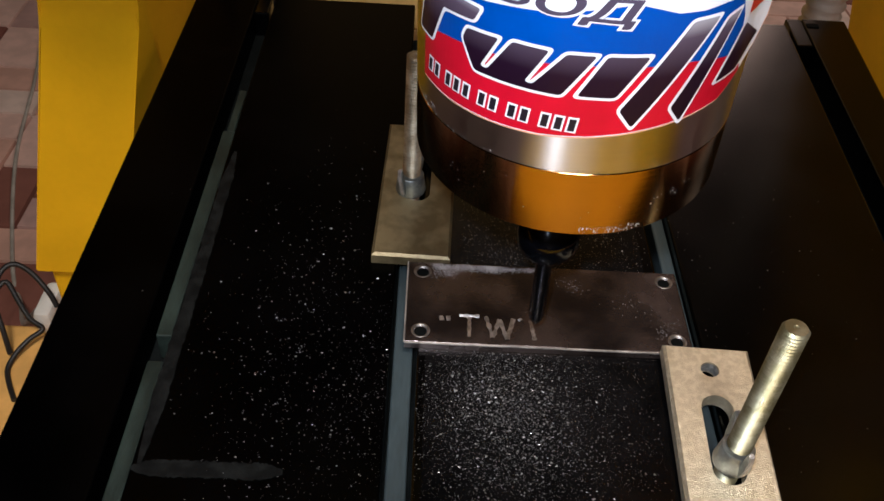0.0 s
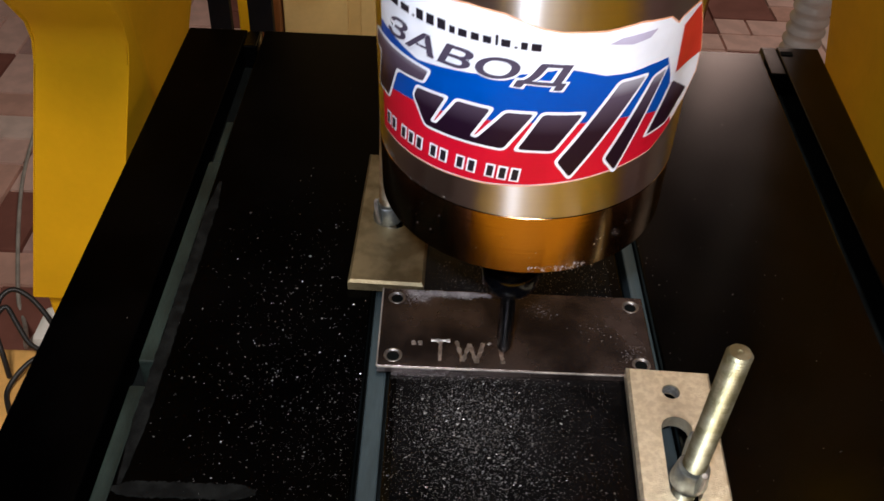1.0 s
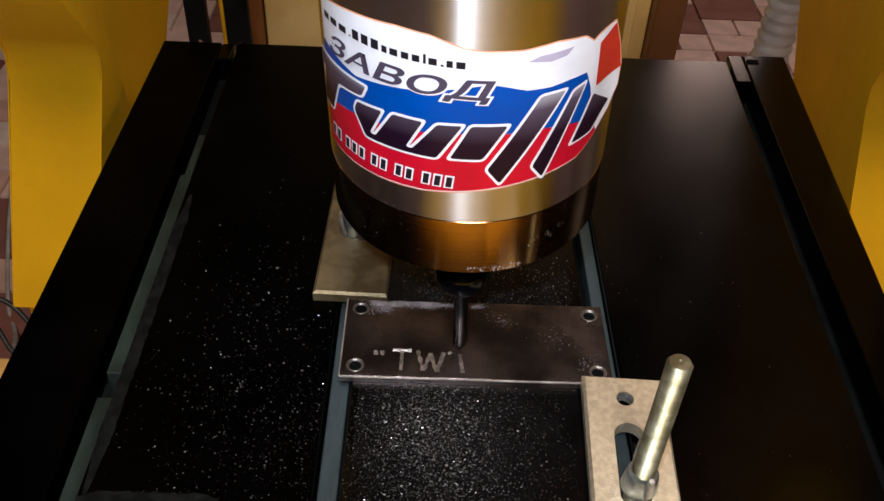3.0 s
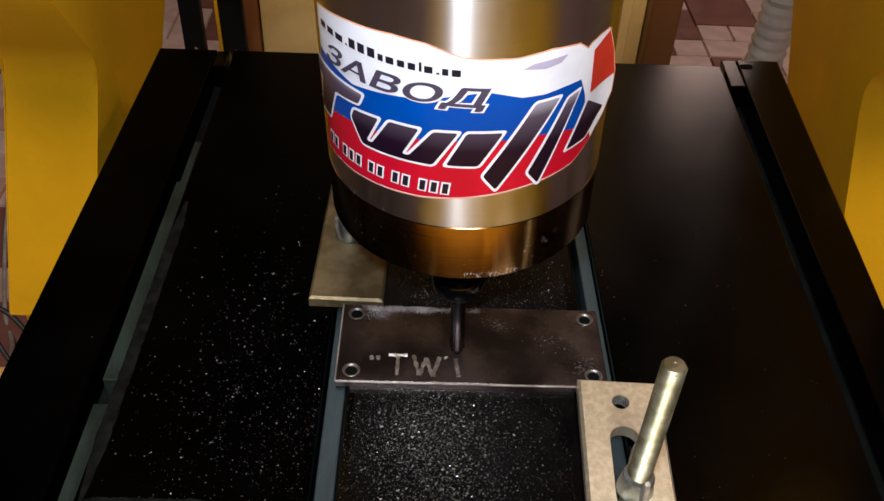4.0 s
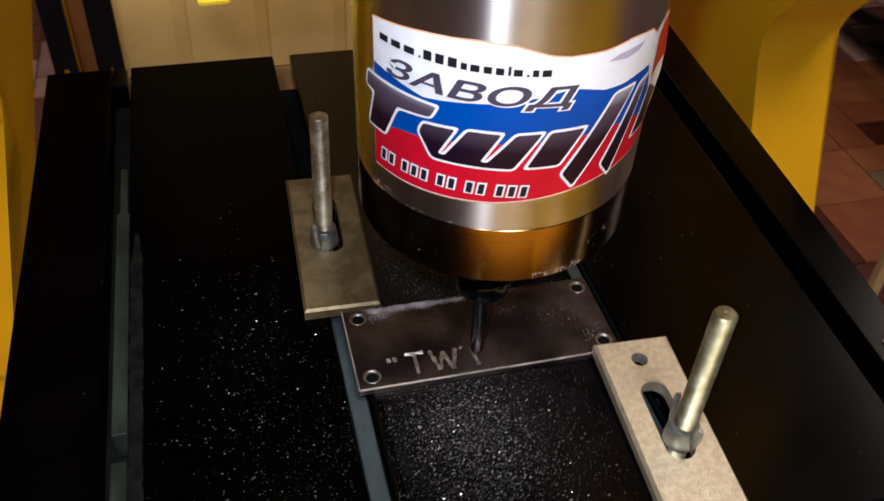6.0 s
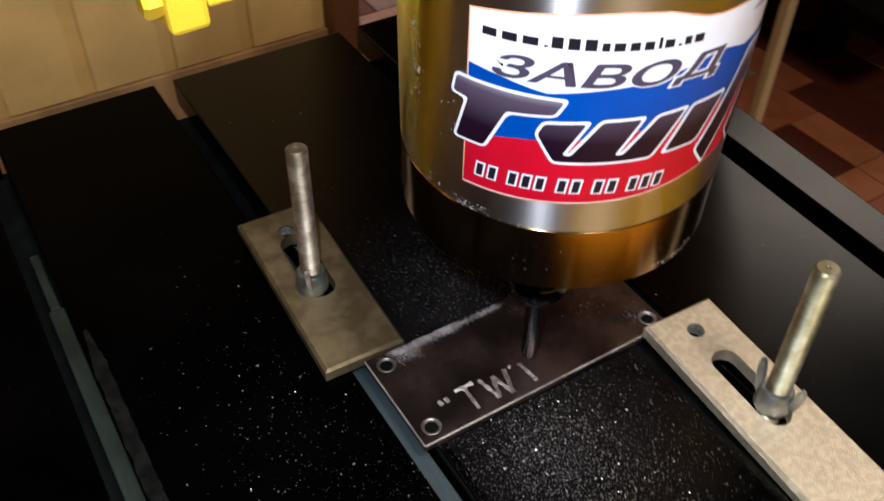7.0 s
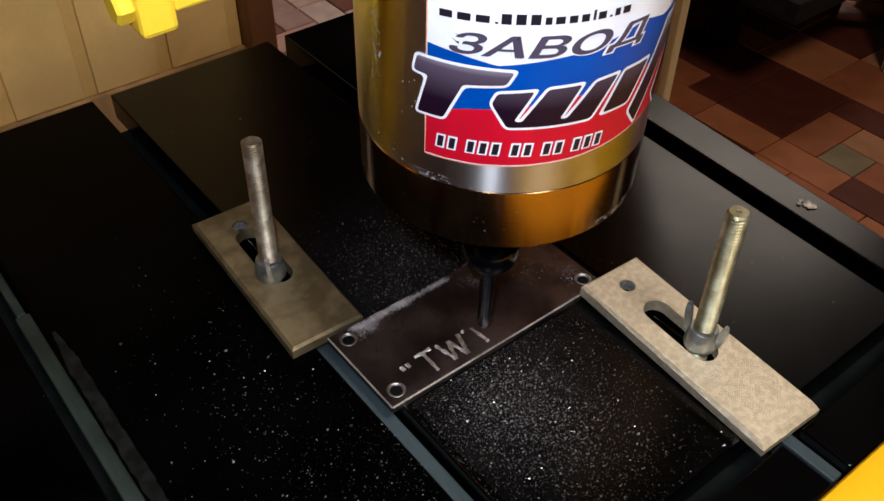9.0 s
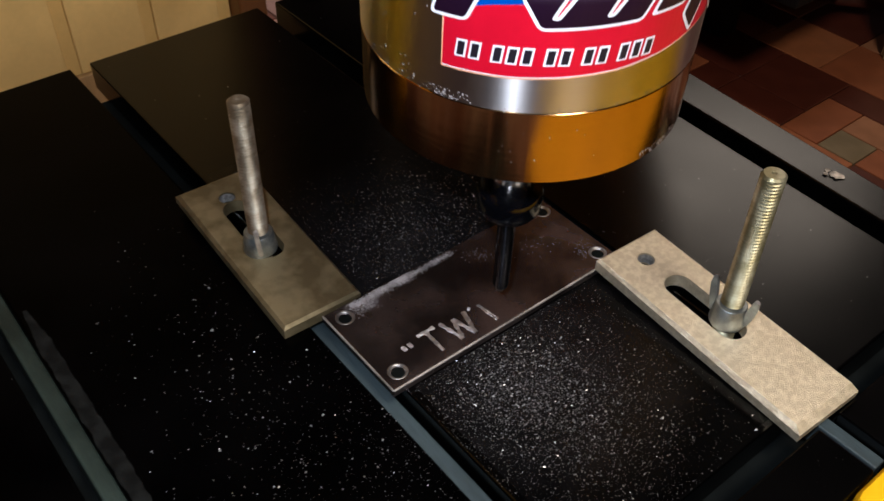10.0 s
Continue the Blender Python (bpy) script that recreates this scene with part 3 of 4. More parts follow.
def lettering(text, size, offset, shear, width):
    cu = bpy.data.curves.new("lettering", "FONT")
    cu.body, cu.size, cu.offset, cu.shear, cu.resolution_u = text, size, offset, shear, 3
    ob = bpy.data.objects.new("lettering", cu)
    scene.collection.objects.link(ob)
    bpy.context.view_layer.update()
    me = bpy.data.meshes.new_from_object(ob.evaluated_get(bpy.context.evaluated_depsgraph_get()))
    bm = bmesh.new()
    bm.from_mesh(me)
    bpy.data.objects.remove(ob)
    bpy.data.meshes.remove(me)
    bpy.data.curves.remove(cu)
    return bm


def place_word(text, a0, a1, v, tall, offset, shear=0.25, slope=0.0):
    """A word set from a0 to a1 degrees, its foot v millimetres over the rim."""
    plain = lettering(text, 1.0, 0.0, shear, 0)
    xs = [p.co.x for p in plain.verts]
    ys = [p.co.y for p in plain.verts]
    x0, x1, y0, y1 = min(xs), max(xs), min(ys), max(ys)
    plain.free()
    bm = lettering(text, 1.0, offset, shear, 0)
    sx, sy = RAD * radians(a1 - a0) / (x1 - x0), tall / 1000 / (y1 - y0)
    for p in bm.verts:
        p.co = (RAD * radians(a0) + (p.co.x - x0) * sx, v / 1000 + (p.co.y - y0) * sy, 0)
        p.co.y += slope * (p.co.x - RAD * radians(a0))
    return bm


def bars(groups, a0, a1, v, tall, thin=0.62):
    """Plain bars in groups, one for each sign that cannot be set."""
    w = (a1 - a0) / (sum(groups) + 0.55 * (len(groups) - 1))
    made, a = [], a0
    for g in groups:
        for i in range(g):
            lo, hi = a + i * w + w * (1 - thin) / 2, a + (i + 1) * w - w * (1 - thin) / 2
            made.append([(lo, v), (hi, v), (hi + 0.5, v + tall), (lo + 0.5, v + tall)])
        a += (g + 0.55) * w
    return made


def spindle():
    ob = thing("spindle", "cylindrical steel milling spindle with a colourful sticker, cutter on the plate", "milling spindle")
    part("drum", lathe([(RAD - 0.00025, RIM + RING), (RAD, RIM + RING + 0.0003), (RAD, RIM + 0.1950), (RAD - 0.002, RIM + 0.197)], 160), M_STEEL, ob, "brushed steel motor drum", 30)
    part("end_ring", lathe([(0.034, RIM + 0.0006), (RAD - 0.0007, RIM), (RAD, RIM + 0.0007), (RAD, RIM + RING - 0.0002), (RAD - 0.00025, RIM + RING)], 160), M_RING_TINTED, ob, "polished steel end ring, orange reflection tinted into its colour", 30)
    part("neck", lathe([(0.0064, RIM - 0.0365), (0.0067, RIM - 0.0360), (0.0067, RIM - 0.006), (0.0150, RIM - 0.004), (0.0150, RIM + 0.0005)], 64), M_CHROME, ob, "bright steel shaft nose", 35)
    part("collet_nut", lathe([(0.0040, RIM - 0.0450), (0.0058, RIM - 0.0452), (0.0084, RIM - 0.0445), (0.0093, RIM - 0.0430), (0.0096, RIM - 0.0412), (0.0096, RIM - 0.0372), (0.0092, RIM - 0.0362), (0.0068, RIM - 0.0358)], 64), M_BLACK_NUT, ob, "black collet nut", 50)
    part("cutter", lathe([(0.0004, RIM - 0.0812), (0.0008, RIM - 0.0808), (0.0024, RIM - 0.0778), (0.0027, RIM - 0.0764), (0.0027, RIM - 0.044)], 40), M_BIT, ob, "dark steel engraving cutter", 35)

    # sticker, layer over layer
    top = [(59.0, 56.0), (56.5, 62.5), (52.4, 69.0), (47.0, 68.6), (42.0, 67.6), (40.0, 66.6), (35.5, 68.7), (24, 69.2), (12.5, 68.0), (0, 67.8), (-6, 68.2), (-10.9, 69.2), (-17, 70.4), (-28, 70.8), (-46.7, 69.8), (-58, 68.8), (-69.0, 67.8)]
    foot = [(-69.0, 26.3), (-50, 26.2), (-36, 26.5), (-19, 27.2), (-5, 28.5), (6, 29.8), (23.7, 32.0), (39, 34.0), (49.3, 38.8), (55.5, 44.0), (59.0, 50.0)]
    lab = part("sticker", on_drum(poly(foot + top), 0.00012), P_WHITE, ob, "glossy white, blue and red printed sticker, its far edge curling")
    rim_line = poly(grown(foot + top, 0.35))
    part("sticker_edge", on_drum(rim_line, 0.00006), P_RIM, lab)
    split = [(-68.8, 39.4), (-55, 41.5), (-44.8, 42.4), (-24, 44.4), (-4.3, 46.0), (23.7, 46.4), (45, 44.5)]
    blue_top = [(41.5, 54.0), (38.2, 58.9), (30.6, 58.6), (22.9, 57.8), (14.7, 57.8), (8, 59.0), (2.3, 59.8), (-20, 56.0), (-46, 53.4), (-59.7, 55.4), (-68.8, 56.4)]
    part("blue_band", on_drum(poly(split + blue_top), 0.00020), P_BLUE, lab)
    part("red_band", on_drum(poly([(a, v + 0.3) for a, v in foot[:-2]] + split[::-1]), 0.00024), P_RED, lab)
    part("corner_flag", on_drum(poly([(44.6, 53.6), (58.8, 55.4), (56.3, 62.3), (52.3, 68.6), (43.4, 65.6)]), 0.00030), P_FLAG, lab)
    # The crease is flat: its shade is put on as a violet patch.
    part("crease", on_drum(poly([(14, 65.2), (22, 64.6), (28, 65.4), (30.5, 67.2), (25.5, 66.9), (18, 66.4)]), 0.00022), P_LILAC, lab, "faint violet patch painting the shade of a crease")
    shapes = [
        [(-72.1, 38.0), (-62.7, 38.0), (-56.5, 47.8), (-43.2, 48.8), (-41.0, 52.0), (-72.4, 52.6), (-73.6, 48.6), (-68.3, 48.2)],
        [(-47.2, 43.8), (-42.0, 37.6), (-14.4, 38.1), (-5.9, 48.3), (-14.2, 47.8), (-22.9, 39.4), (-25.3, 39.5), (-19.1, 47.8), (-30.0, 47.6), (-37.5, 39.2), (-39.9, 39.4), (-34.3, 47.2), (-45.6, 46.5)],
        [(-9.8, 38.6), (1.1, 38.9), (9.0, 48.6), (-3.0, 48.4)],
        [(2.9, 35.8), (7.5, 31.6), (29.0, 56.2), (19.8, 55.8)],
        [(18.9, 35.8), (23.2, 32.0), (38.0, 56.4), (32.8, 55.2)],
        [(34.6, 39.6), (44.8, 40.6), (54.4, 47.2), (43.3, 52.0)],
    ]
    for k, q in enumerate(shapes):
        part("mark_outline", on_drum(poly(rounded(grown(q, 0.70), 1.3)), 0.00036 + 0.00001 * k), P_WHITE, lab)
        part("mark", on_drum(poly(rounded(q, 0.8)), 0.00046 + 0.00001 * k), M_FADE, lab, "printed shape fading from black to pale")
    part("word_outline", on_drum(place_word("ЗАВОД", -61.0, 3.6, 54.7, 6.1, 0.068), 0.00040), P_WHITE, lab)
    for k, nudge in enumerate((-0.30, 0.0, 0.30)):
        part("word", on_drum(place_word("ЗАВОД", -61.0 + nudge, 3.6 + nudge, 54.7 + 0.1 * (k - 1), 6.1, 0.010), 0.00046 + 0.00003 * k), P_GREY, lab, "grey slanted capital letters")
    a = -65.0
    for wide, tall in ((5.0, 1.7), (5.0, 1.7), (5.0, 1.7), (1.2, 0.5), (3.6, 2.4), (3.6, 2.4), (3.6, 2.4), (2.4, 1.7), (3.5, 1.7), (3.1, 1.7), (3.1, 1.7), (1.1, 2.4), (3.3, 1.7), (1.2, 0.5), (2.4, 1.7), (3.5, 1.7)):
        part("small_bar", on_drum(poly([(a, 63.4), (a + 0.82 * wide, 63.4), (a + 0.82 * wide, 63.4 + tall), (a, 63.4 + tall)]), 0.00030), P_BLACK, lab)
        a += wide + 0.62
    for q in bars([2, 3, 2, 2, 3], -65.6, -8.0, 29.7, 3.1, 0.50):
        part("bar_outline", on_drum(poly(grown(q, 0.42)), 0.00034), P_WHITE, lab)
        part("bar", on_drum(poly(q), 0.00044), P_BLACK, lab)

    # dust, nicks and glue left on the bare steel
    rng = random.Random(31)
    dust = bmesh.new()
    for a0, a1, v0, v1, count, size in ((-112, -74, 21, 66, 42, 0.20), (-112, -60, 19.8, 22.2, 70, 0.15), (-70, 30, 19.6, 20.8, 60, 0.10), (-80, 40, 0.8, 18, 40, 0.08), (-73, -62, 19.7, 22.2, 30, 0.14), (-97, -91, 42, 60, 40, 0.22), (0, 22, 0.9, 3.0, 110, 0.13), (24, 42, 8, 12, 20, 0.14)):
        for _ in range(count):
            a, v = rng.uniform(a0, a1), rng.uniform(v0, v1)
            r, turn, tall = size * rng.choice((0.5, 0.7, 1.0, 1.7)), rng.uniform(0, 6.28), rng.uniform(0.5, 2.2)
            dust.faces.new([dust.verts.new((RAD * radians(a) + 0.001 * r * rng.uniform(0.6, 1.2) * math.cos(turn + 1.257 * i), 0.001 * (v + tall * r * rng.uniform(0.6, 1.2) * math.sin(turn + 1.257 * i)), 0)) for i in range(5)])
    specks = part("dust_specks", on_drum(dust, 0.00005, True), M_SMUDGE, ob, "pale dust specks and glue traces")
    specks["kind"] = "stuff"

    # carrier bar behind the drum
    part("carrier_bar", box(-0.0690, -0.030, 0.052, 0.060, 0.1310, 0.168, 0.001), M_BRIGHT_YELLOW, ob, "bright yellow carrier bar")
    part("carrier_lug", box(-0.0795, -0.0692, 0.050, 0.063, 0.1270, 0.170, 0.0016), M_BRIGHT_YELLOW, ob, "bright yellow lug")
    part("carrier_bolt", lathe([(0.0045, 0), (0.0048, 0.0008), (0.0048, 0.0035), (0.004, 0.0045)], 6), M_BRIGHT_YELLOW, ob, "painted bolt head", 20, pose(-0.0795, 0.056, 0.1355, 0, -90, 0))
    part("carrier_plate", box(-0.05, 0.05, 0.036, 0.052, 0.150, 0.275, 0.002), M_YELLOW, ob, "yellow carrier plate")
    return ob


SPINDLE = spindle()


# ---- gantry ----
def column(side):
    ob = thing("gantry_column", "yellow-painted folded steel gantry column, its upper part leaning forward", "gantry column", group="gantry columns")
    mid = 0.052
    prof = [(0.161, -0.140), (0.161, 0.020), (0.159, 0.034), (0.150, 0.048), (0.105, 0.092), (0.060, 0.150), (0.060, 0.330), (0.180, 0.330), (0.190, 0.170), (0.300, 0.090), (0.308, 0.06), (0.308, -0.140)]
    bm = bmesh.new()
    loops = []
    for reach in (lambda z: 0.184 + 0.22 * max(-0.05, 0.034 - z), lambda z: 0.230 + 0.26 * max(-0.05, 0.03 - z)):
        skew = 0.075 if side > 0 else 0.0
        loops.append([bm.verts.new((mid + side * reach(z) + skew * (y - 0.16), y, z)) for y, z in prof])
    a, b = loops
    bm.faces.new(a)
    bm.faces.new(b[::-1])
    for k in range(len(a)):
        n = (k + 1) % len(a)
        bm.faces.new((a[k], a[n], b[n], b[k]))
    bmesh.ops.bevel(bm, geom=bm.edges[:], offset=0.0010, segments=2, affect="EDGES")
    x0, x1 = sorted((mid + side * 0.226, mid + side * 0.268))
    part("upright", bm, M_YELLOW, ob, "", 25)
    part("foot", box(x0, x1, 0.166, 0.262, FLOOR, -0.139, 0.002), M_YELLOW, ob, "lower folded foot")
    return ob


column(-1)
column(1)
single("gantry_beam", box(-0.183, 0.287, 0.066, 0.150, 0.275, 0.345, 0.003), M_YELLOW, "yellow-painted gantry crossbeam above the bed", "gantry beam")


def front_stand():
    ob = thing("machine_stand", "yellow-painted steel stand across the front of the machine", "machine stand")
    part("crossbar", box(-0.062, 0.330, -0.260, -0.130, -0.060, -0.004, 0.004), M_YELLOW, ob, "broad yellow crossbar", 30)
    part("corner_block", box(0.073, 0.330, -0.1295, -0.114, -0.060, 0.004, 0.004), M_YELLOW, ob, "raised yellow corner", 30)
    for x in (-0.04, 0.29):
        part("leg", box(x - 0.02, x + 0.02, -0.24, -0.16, FLOOR, -0.0602, 0.002), M_YELLOW, ob)
    return ob


front_stand()


# ---- behind the machine ----
def panel():
    ob = thing("panel_cabinet", "beige slatted panel cabinet with wooden edges behind the machine", "cabinet")
    part("body", box(-0.138, 0.233, 0.584, 0.90, FLOOR, 0.50, 0.002), M_GROOVE, ob, "beige grooved body")
    x, w = -0.137, 0.0735
    while x < 0.230:
        part("slat", box(x, min(x + w - 0.0115, 0.2325), 0.580, 0.5838, -0.2040, 0.498, 0.0014), M_PANEL, ob, "beige panel slat")
        x += w
    part("lower_trim", box(-0.138, 0.233, 0.5770, 0.5837, -0.290, -0.2045, 0.001), M_ORANGE_WOOD, ob, "varnished lower trim")
    part("side_post", box(0.2335, 0.262, 0.565, 0.90, FLOOR, 0.502, 0.002), M_BROWN_WOOD, ob, "brown wooden edge post")
    part("other_post", box(-0.1630, -0.1385, 0.575, 0.90, FLOOR, 0.502, 0.002), M_BROWN_WOOD, ob, "brown wooden edge post")
    return ob


panel()
single("yellow_post", box(-0.1790, -0.1635, 0.572, 0.62, FLOOR, 0.50, 0.002), M_YELLOW, "yellow-painted upright post behind the machine", "post")


def slotted_bar(x, w, hole):
    ob = thing("slotted_bar", "black steel upright bar with long punched holes", "steel bar", group="black steel bars")
    out = [(-w, -0.60), (w, -0.60), (w, 0.42), (-w, 0.42)]
    holes = [(oblong(0, -0.42 + 0.06 * i, -0.412 + 0.06 * i, hole), oblong(0, -0.42 + 0.06 * i, -0.412 + 0.06 * i, hole), 0) for i in range(13)]
    part("bar", pierced(out, holes, 0, 0.006), M_BLACK_STEEL, ob)
    ob.matrix_basis = pose(x, 0.338, FLOOR + 0.60, 90, 0, 0)
    return ob


slotted_bar(-0.1335, 0.0070, 0.0020)
slotted_bar(-0.1065, 0.0080, 0.0012)
single("white_hose", tube([(0.300, 0.40, FLOOR + 0.02), (0.285, 0.39, -0.45), (0.268, 0.37, -0.20), (0.268, 0.36, 0.0), (0.262, 0.36, 0.25), (0.25, 0.38, 0.5)], 0.0125, None, 20, 0.0014, 0.0085), M_HOSE, "ribbed off-white extraction hose hanging beside the column", "hose", smooth=60)

# ---- around the machine ----
single("timber_post", box(0.613, 0.625, 0.350, 0.362, FLOOR, 0.12, 0.002), M_PALE_WOOD, "pale timber post standing on the tiled floor", "timber post")


def dark_machine():
    ob = thing("workbench", "black workbench with a small bright motor, standing in shadow", "workbench")
    part("top", box(1.24, 2.55, 0.56, 1.60, -0.50, -0.46, 0.004), M_BLACK_STEEL, ob)
    for x, y in ((1.44, 0.82), (1.44, 1.54), (2.48, 0.62), (2.48, 1.54)):
        part("leg", box(x - 0.025, x + 0.025, y - 0.025, y + 0.025, FLOOR, -0.501, 0.003), M_BLACK_STEEL, ob)
    part("drawer_block", box(1.60, 2.45, 0.95, 1.55, FLOOR + 0.03, -0.502, 0.004), M_BLACK_STEEL, ob, "black lower block")
    part("motor", lathe([(0.030, 0), (0.055, 0.01), (0.055, 0.12), (0.040, 0.14), (0.018, 0.15)], 24), M_CHROME, ob, "bright metal motor end", 40, pose(1.70, 0.74, FLOOR + 0.075, 90, 0, 40))
    return ob


dark_machine()


def crate():
    ob = thing("wooden_crate", "pale plank crate standing on the tiled floor", "crate")
    x0, x1, y0, y1 = 1.62, 2.1, 0.14, 0.54
    # Solid black core stands in for shade between the planks.
    part("core", box(x0 + 0.01, x1 - 0.01, y0 + 0.01, y1 - 0.01, FLOOR, -0.36), M_BLACK_STEEL, ob, "black core painting the shaded inside of the crate")
    for i in range(4):
        z = FLOOR + 0.005 + 0.09 * i
        part("plank", box(x0 - 0.012, x0 + 0.008, y0, y1, z, z + 0.080, 0.002), M_PALE_WOOD, ob)
        part("plank", box(x0, x1, y1 - 0.008, y1 + 0.012, z, z + 0.080, 0.002), M_PALE_WOOD, ob)
        part("plank", box(x0, x1, y0 - 0.012, y0 + 0.008, z, z + 0.080, 0.002), M_PALE_WOOD, ob)
    return ob


crate()
single("cardboard_box", box(-0.44, -0.215, 0.06, 0.235, FLOOR, -0.27, 0.003), M_CARTON, "plain yellowish box beside the machine", "box")
single("white_plug", box(-0.275, -0.262, 0.225, 0.26, -0.269, -0.248, 0.004), M_WHITE_PLASTIC, "white plastic mains plug lying on the box", "plug", smooth=40)
single("grey_cable", tube([(-0.80, 1.50, FLOOR + 0.006), (-0.733, 1.237, FLOOR + 0.006), (-0.681, 0.99, FLOOR + 0.006), (-0.598, 0.744, FLOOR + 0.006), (-0.551, 0.654, FLOOR + 0.02), (-0.42, 0.44, -0.50), (-0.30, 0.275, -0.30), (-0.275, 0.245, -0.262)], 0.0032), M_CABLE, "long grey cable lying on the tiled floor", "cable", smooth=60)
single("black_cable", tube([(-0.287, 0.205, -0.2675), (-0.290, 0.212, -0.251), (-0.295, 0.222, -0.238), (-0.296, 0.233, -0.227), (-0.293, 0.242, -0.221), (-0.286, 0.247, -0.220), (-0.276, 0.246, -0.227), (-0.265, 0.240, -0.239), (-0.260, 0.236, -0.250)], 0.0019), M_BLACK_CABLE, "looped black cable lying on the box", "cable", smooth=60)
single("black_cable", tube([(-0.297, 0.222, -0.241), (-0.296, 0.229, -0.231), (-0.290, 0.236, -0.227), (-0.283, 0.230, -0.238), (-0.275, 0.223, -0.250), (-0.267, 0.221, -0.258), (-0.274, 0.213, -0.260), (-0.281, 0.203, -0.264), (-0.284, 0.192, -0.268), (-0.279, 0.180, -0.268), (-0.270, 0.165, -0.268)], 0.0019), M_BLACK_CABLE, "looped black cable lying on the box", "cable", smooth=60)
single("red_tool", tube([(-0.20, 0.62, FLOOR + 0.012), (-0.21, 0.70, FLOOR + 0.02), (-0.205, 0.80, FLOOR + 0.012)], 0.012), M_RED, "red plastic tool handle lying on the floor", "tool", smooth=60)


# ---- torch beside the lens ----
def torch():
    ob = thing("phone_torch", "small phone torch shining beside the lens", "torch")
    glow = bpy.data.materials.new("torch_glow")
    glow.use_nodes = True
    n = glow.node_tree.nodes
    e = n.new("ShaderNodeEmission")
    e.inputs["Color"].default_value = (0.96, 0.97, 1.0, 1)
    e.inputs["Strength"].default_value = TORCH
    glow.node_tree.links.new(e.outputs["Emission"], n["Material Output"].inputs["Surface"])
    part("housing", lathe([(0.0075, 0.002), (0.0085, 0.003), (0.0085, 0.008), (0.0070, 0.009)], 24), M_BLACK_STEEL, ob, "black torch housing", 40)
    bm = bmesh.new()
    bmesh.ops.create_circle(bm, cap_ends=True, radius=0.0055, segments=20)
    for f in bm.faces:
        f.normal_flip()
    me = bpy.data.meshes.new("lens")
    bm.to_mesh(me)
    bm.free()
    me.materials.append(glow)
    lens = new("lens", me)
    lens.parent = ob
    lens["label"] = "glowing torch lens"
    lens.matrix_basis = pose(0, 0, 0.0015)
    return ob


TORCH = 2550.0
TORCH_AT = pose(-0.012, 0.020, 0.006)
TORCH_OB = torch()


# ---- metal chips ----
def chips(name, areas, label, seed):
    rng = random.Random(seed)
    verts, faces = [], []
    gaps = SLOTS + []
    for cx, cy, sx, sy, count, big in areas:
        for _ in range(count):
            x, y = rng.gauss(cx, sx), rng.gauss(cy, sy)
            if not (LEFT + 0.002 < x < RIGHT - 0.002 and FRONT + 0.002 < y < BACK - 0.004):
                continue
            if any(a - 0.0004 < x < b + 0.0004 for a, b in gaps) or CROSS[0] - 0.0004 < y < CROSS[1] + 0.0004:
                continue
            if -0.0062 < x < 0.0952 and -0.0062 < y < 0.0352:
                continue
            if 0.078 < x < 0.113 and -0.095 < y < -0.004 or -0.022 < x < 0.014 and 0.032 < y < 0.119:
                continue
            r = big * rng.choice((0.5, 0.6, 0.7, 0.8, 1.0, 1.0, 1.1, 1.9)) * rng.uniform(0.7, 1.2)
            a, k = rng.uniform(0, 6.28), len(verts)
            stretch = rng.uniform(0.5, 1.6)
            for i in range(3):
                verts.append((x + r * stretch * math.cos(a + 2.094 * i), y + r * math.sin(a + 2.094 * i), 0.00008 + r * rng.uniform(0, 0.8)))
            verts.append((x + r * rng.uniform(-0.3, 0.3), y + r * rng.uniform(-0.3, 0.3), 0.0001 + r * rng.uniform(0.5, 1.3)))
            verts[k] = (*verts[k][:2], 0.0)
            faces += [(k, k + 1, k + 3), (k + 1, k + 2, k + 3), (k + 2, k, k + 3), (k, k + 2, k + 1)]
    me = bpy.data.meshes.new(name)
    me.from_pydata(verts, [], faces)
    me.materials.append(M_CHIP)
    return tagged(new(name, me), label, "metal chips", "", "stuff")


chips("metal_chips", [(0.024, -0.026, 0.013, 0.016, 3200, 0.00014), (0.034, -0.042, 0.010, 0.022, 1700, 0.00014), (0.034, -0.036, 0.025, 0.026, 2600, 0.00015), (0.045, 0.055, 0.024, 0.018, 2900, 0.00014), (0.030, -0.033, 0.027, 0.028, 8000, 0.00009), (0.026, -0.026, 0.011, 0.012, 620, 0.00028), (0.040, -0.045, 0.02, 0.02, 420, 0.00027)],
      "fine bright metal chips scattered round the plate", 11)
chips("metal_chips", [(-0.040, -0.02, 0.018, 0.045, 1000, 0.00017), (-0.040, -0.02, 0.02, 0.045, 220, 0.00027), (-0.03, 0.05, 0.03, 0.05, 300, 0.00014), (0.135, 0.0, 0.035, 0.08, 130, 0.00014), (0.05, 0.1, 0.08, 0.07, 220, 0.00014)],
      "sparse bright metal chips on the black bed", 12)


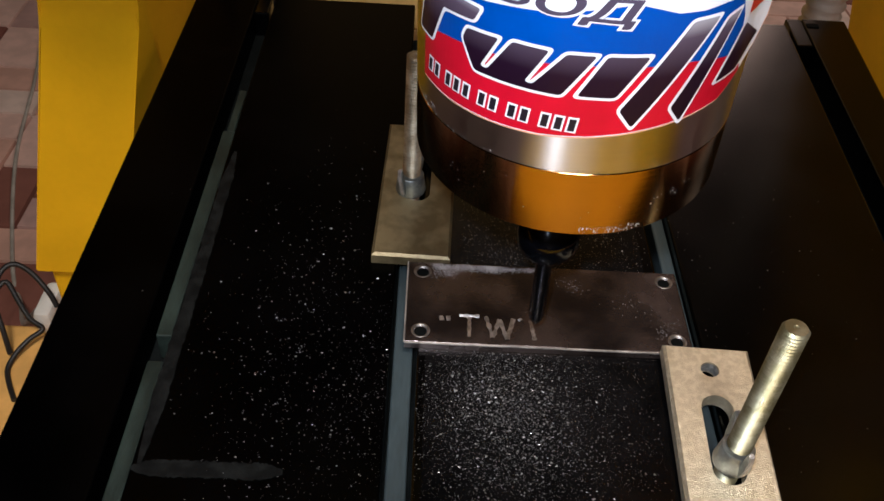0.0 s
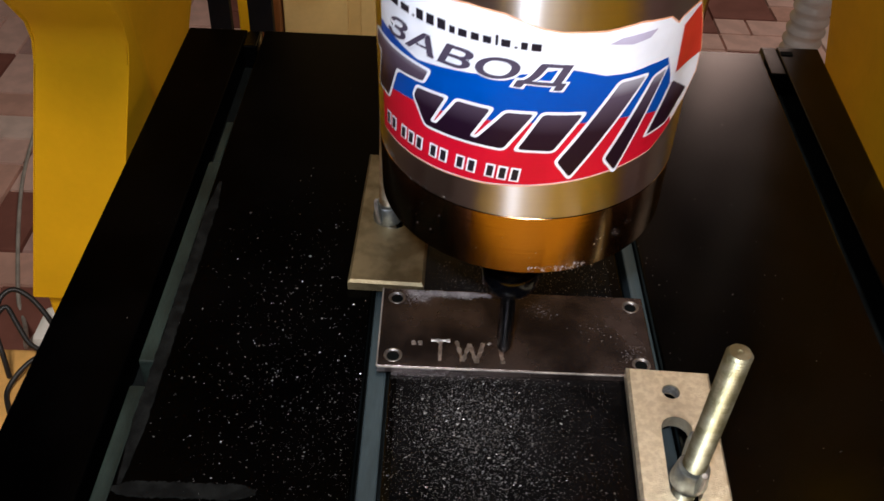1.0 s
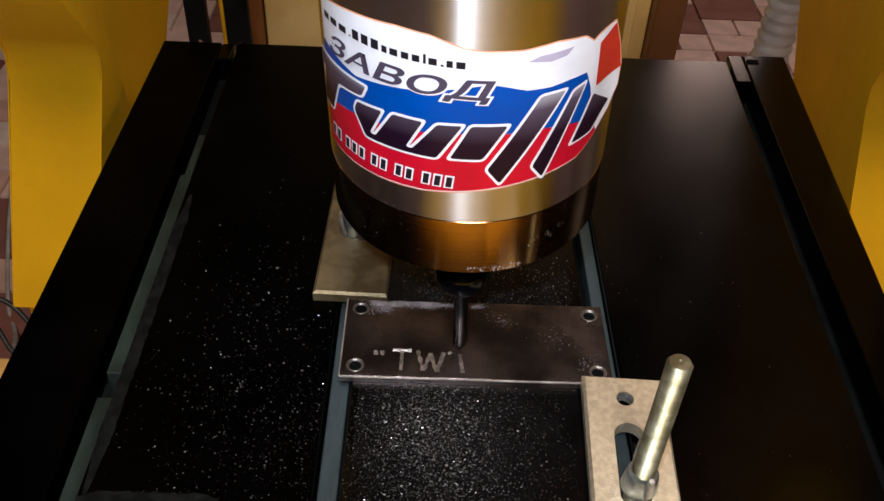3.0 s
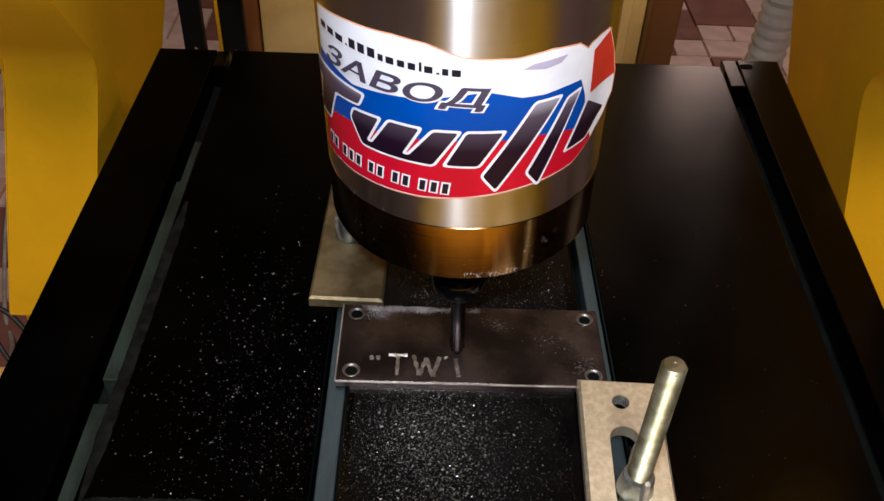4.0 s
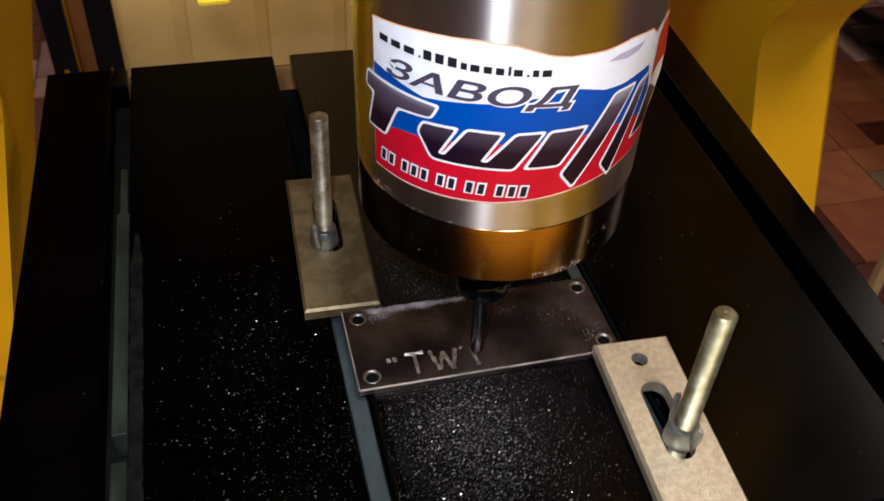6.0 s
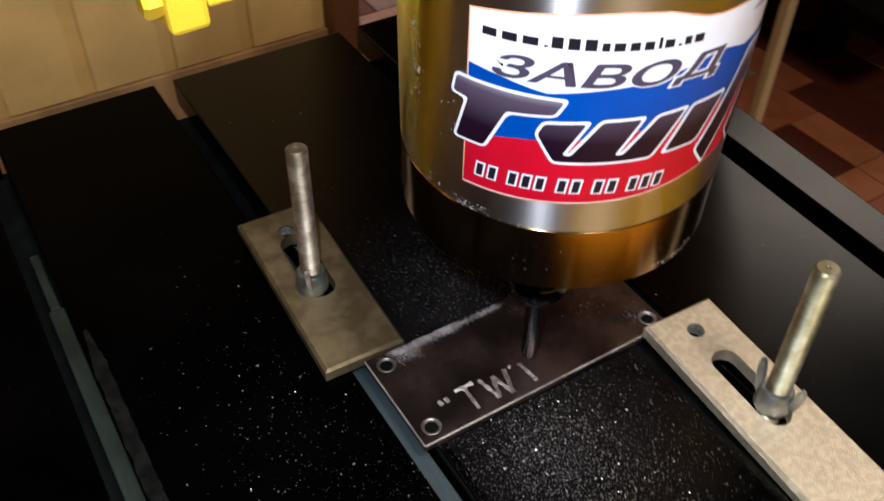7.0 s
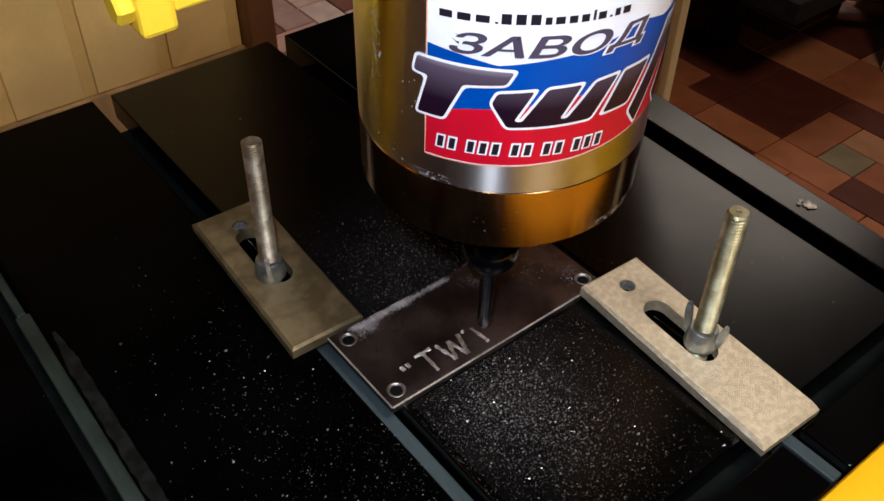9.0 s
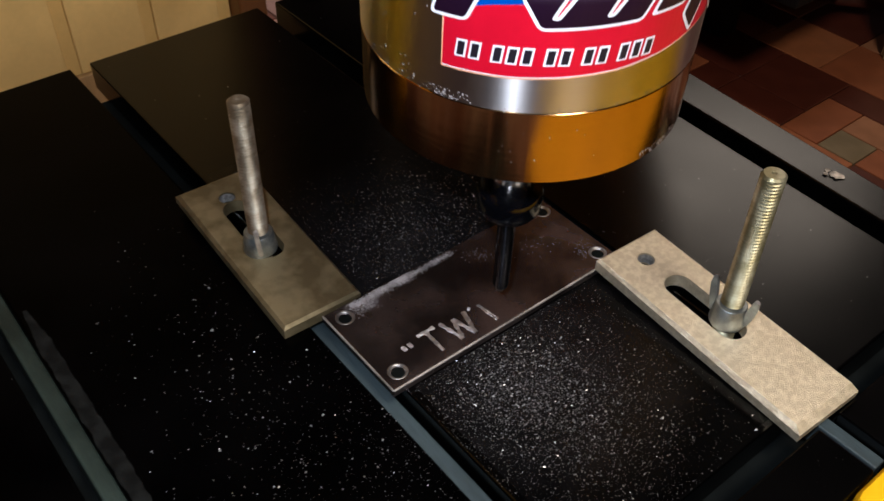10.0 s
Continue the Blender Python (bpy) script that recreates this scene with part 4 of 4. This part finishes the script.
def dust_film(name, x0, x1, y0, y1, centre, reach, amount):
    """A thin uneven film of grey metal dust, thickest at its centre."""
    m = bpy.data.materials.new("metal_dust_film")
    m.use_nodes = True
    n, l = m.node_tree.nodes, m.node_tree.links
    b = n["Principled BSDF"]
    b.inputs["Base Color"].default_value, b.inputs["Roughness"].default_value = (0.26, 0.235, 0.245, 1), 0.7
    co, mp, ball = n.new("ShaderNodeTexCoord"), n.new("ShaderNodeMapping"), n.new("ShaderNodeTexGradient")
    ball.gradient_type = "SPHERICAL"
    mp.inputs["Location"].default_value = (-centre[0] / reach, -centre[1] / reach, 0)
    mp.inputs["Scale"].default_value = (1 / reach, 1 / reach, 1)
    l.new(co.outputs["Object"], mp.inputs["Vector"])
    l.new(mp.outputs["Vector"], ball.inputs["Vector"])
    last = ball.outputs["Fac"]
    for size, low, high in ((110, 0.55, 1.25), (1600, 0.2, 1.8)):
        t, rng, mul = n.new("ShaderNodeTexNoise"), n.new("ShaderNodeMapRange"), n.new("ShaderNodeMath")
        t.inputs["Scale"].default_value, t.inputs["Detail"].default_value = size, 4
        l.new(co.outputs["Object"], t.inputs["Vector"])
        rng.inputs["From Min"].default_value, rng.inputs["From Max"].default_value = 0.35, 0.65
        rng.inputs["To Min"].default_value, rng.inputs["To Max"].default_value = low, high
        l.new(t.outputs["Fac"], rng.inputs["Value"])
        mul.operation = "MULTIPLY"
        l.new(last, mul.inputs[0])
        l.new(rng.outputs["Result"], mul.inputs[1])
        last = mul.outputs["Value"]
    mul = n.new("ShaderNodeMath")
    mul.operation, mul.inputs[1].default_value = "MULTIPLY", amount
    l.new(last, mul.inputs[0])
    l.new(mul.outputs["Value"], b.inputs["Alpha"])
    bm = bmesh.new()
    bm.faces.new([bm.verts.new(p) for p in ((x0, y0, 0.00012), (x1, y0, 0.00012), (x1, y1, 0.00012), (x0, y1, 0.00012))])
    return single(name, bm, m, "thin grey film of metal dust on the black bed", "dust film", "stuff")


dust_film("dust_film", 0.002, 0.084, CROSS[1] + 0.002, -0.0062, (0.036, -0.022), 0.060, 0.032)
dust_film("dust_film", 0.002, 0.084, 0.0352, 0.13, (0.040, 0.045), 0.060, 0.045)

# ---- floor tiles ----
CELL = 0.075


def tiles():
    rng = random.Random(21)
    shared = {}
    for nx, ny in ((1, 1), (2, 1), (1, 2), (2, 2)):
        b = box(0.0012, CELL * nx - 0.0012, 0.0012, CELL * ny - 0.0012, -0.0039, 0.004, 0.0010, None, 1)
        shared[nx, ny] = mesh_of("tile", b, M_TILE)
    taken, near, far = set(), [], []
    nxs, nys = int((X1 - X0) / CELL), int((Y1 - Y0) / CELL)
    for j in range(nys):
        for i in range(nxs):
            if (i, j) in taken:
                continue
            opts = [(1, 1), (2, 1), (2, 1), (1, 2), (1, 2), (2, 2)]
            rng.shuffle(opts)
            for w, h in opts:
                cells = [(i + a, j + b) for a in range(w) for b in range(h)]
                if all(c not in taken and c[0] < nxs and c[1] < nys for c in cells):
                    break
            taken.update(cells)
            x, y = X0 + CELL * i, Y0 + CELL * j
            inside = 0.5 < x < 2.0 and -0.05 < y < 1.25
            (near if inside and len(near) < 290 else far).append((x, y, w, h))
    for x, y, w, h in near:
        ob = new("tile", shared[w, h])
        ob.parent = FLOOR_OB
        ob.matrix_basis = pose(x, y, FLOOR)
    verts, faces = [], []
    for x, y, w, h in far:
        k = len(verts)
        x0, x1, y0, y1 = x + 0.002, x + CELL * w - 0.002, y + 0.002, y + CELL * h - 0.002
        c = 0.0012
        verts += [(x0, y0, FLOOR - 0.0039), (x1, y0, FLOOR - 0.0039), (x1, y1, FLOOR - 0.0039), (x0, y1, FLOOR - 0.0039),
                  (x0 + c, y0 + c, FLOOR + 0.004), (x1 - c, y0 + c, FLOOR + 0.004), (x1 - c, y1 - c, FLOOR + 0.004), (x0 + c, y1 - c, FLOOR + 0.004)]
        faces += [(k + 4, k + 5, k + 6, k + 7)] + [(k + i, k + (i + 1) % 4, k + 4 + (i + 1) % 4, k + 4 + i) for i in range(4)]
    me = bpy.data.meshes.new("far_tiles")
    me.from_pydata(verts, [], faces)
    me.materials.append(M_TILE_BRIGHTENED)
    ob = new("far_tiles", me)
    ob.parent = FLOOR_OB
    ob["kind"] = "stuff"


tiles()


def motions():
    walk(SPINDLE, [(t, pose(x, y, z, 2.57, -1.53, 0)) for t, x, y, z in TRAVEL])
    walk(TORCH_OB, [(t, look(eye, target, roll) @ TORCH_AT) for t, eye, target, roll in PATH])


motions()
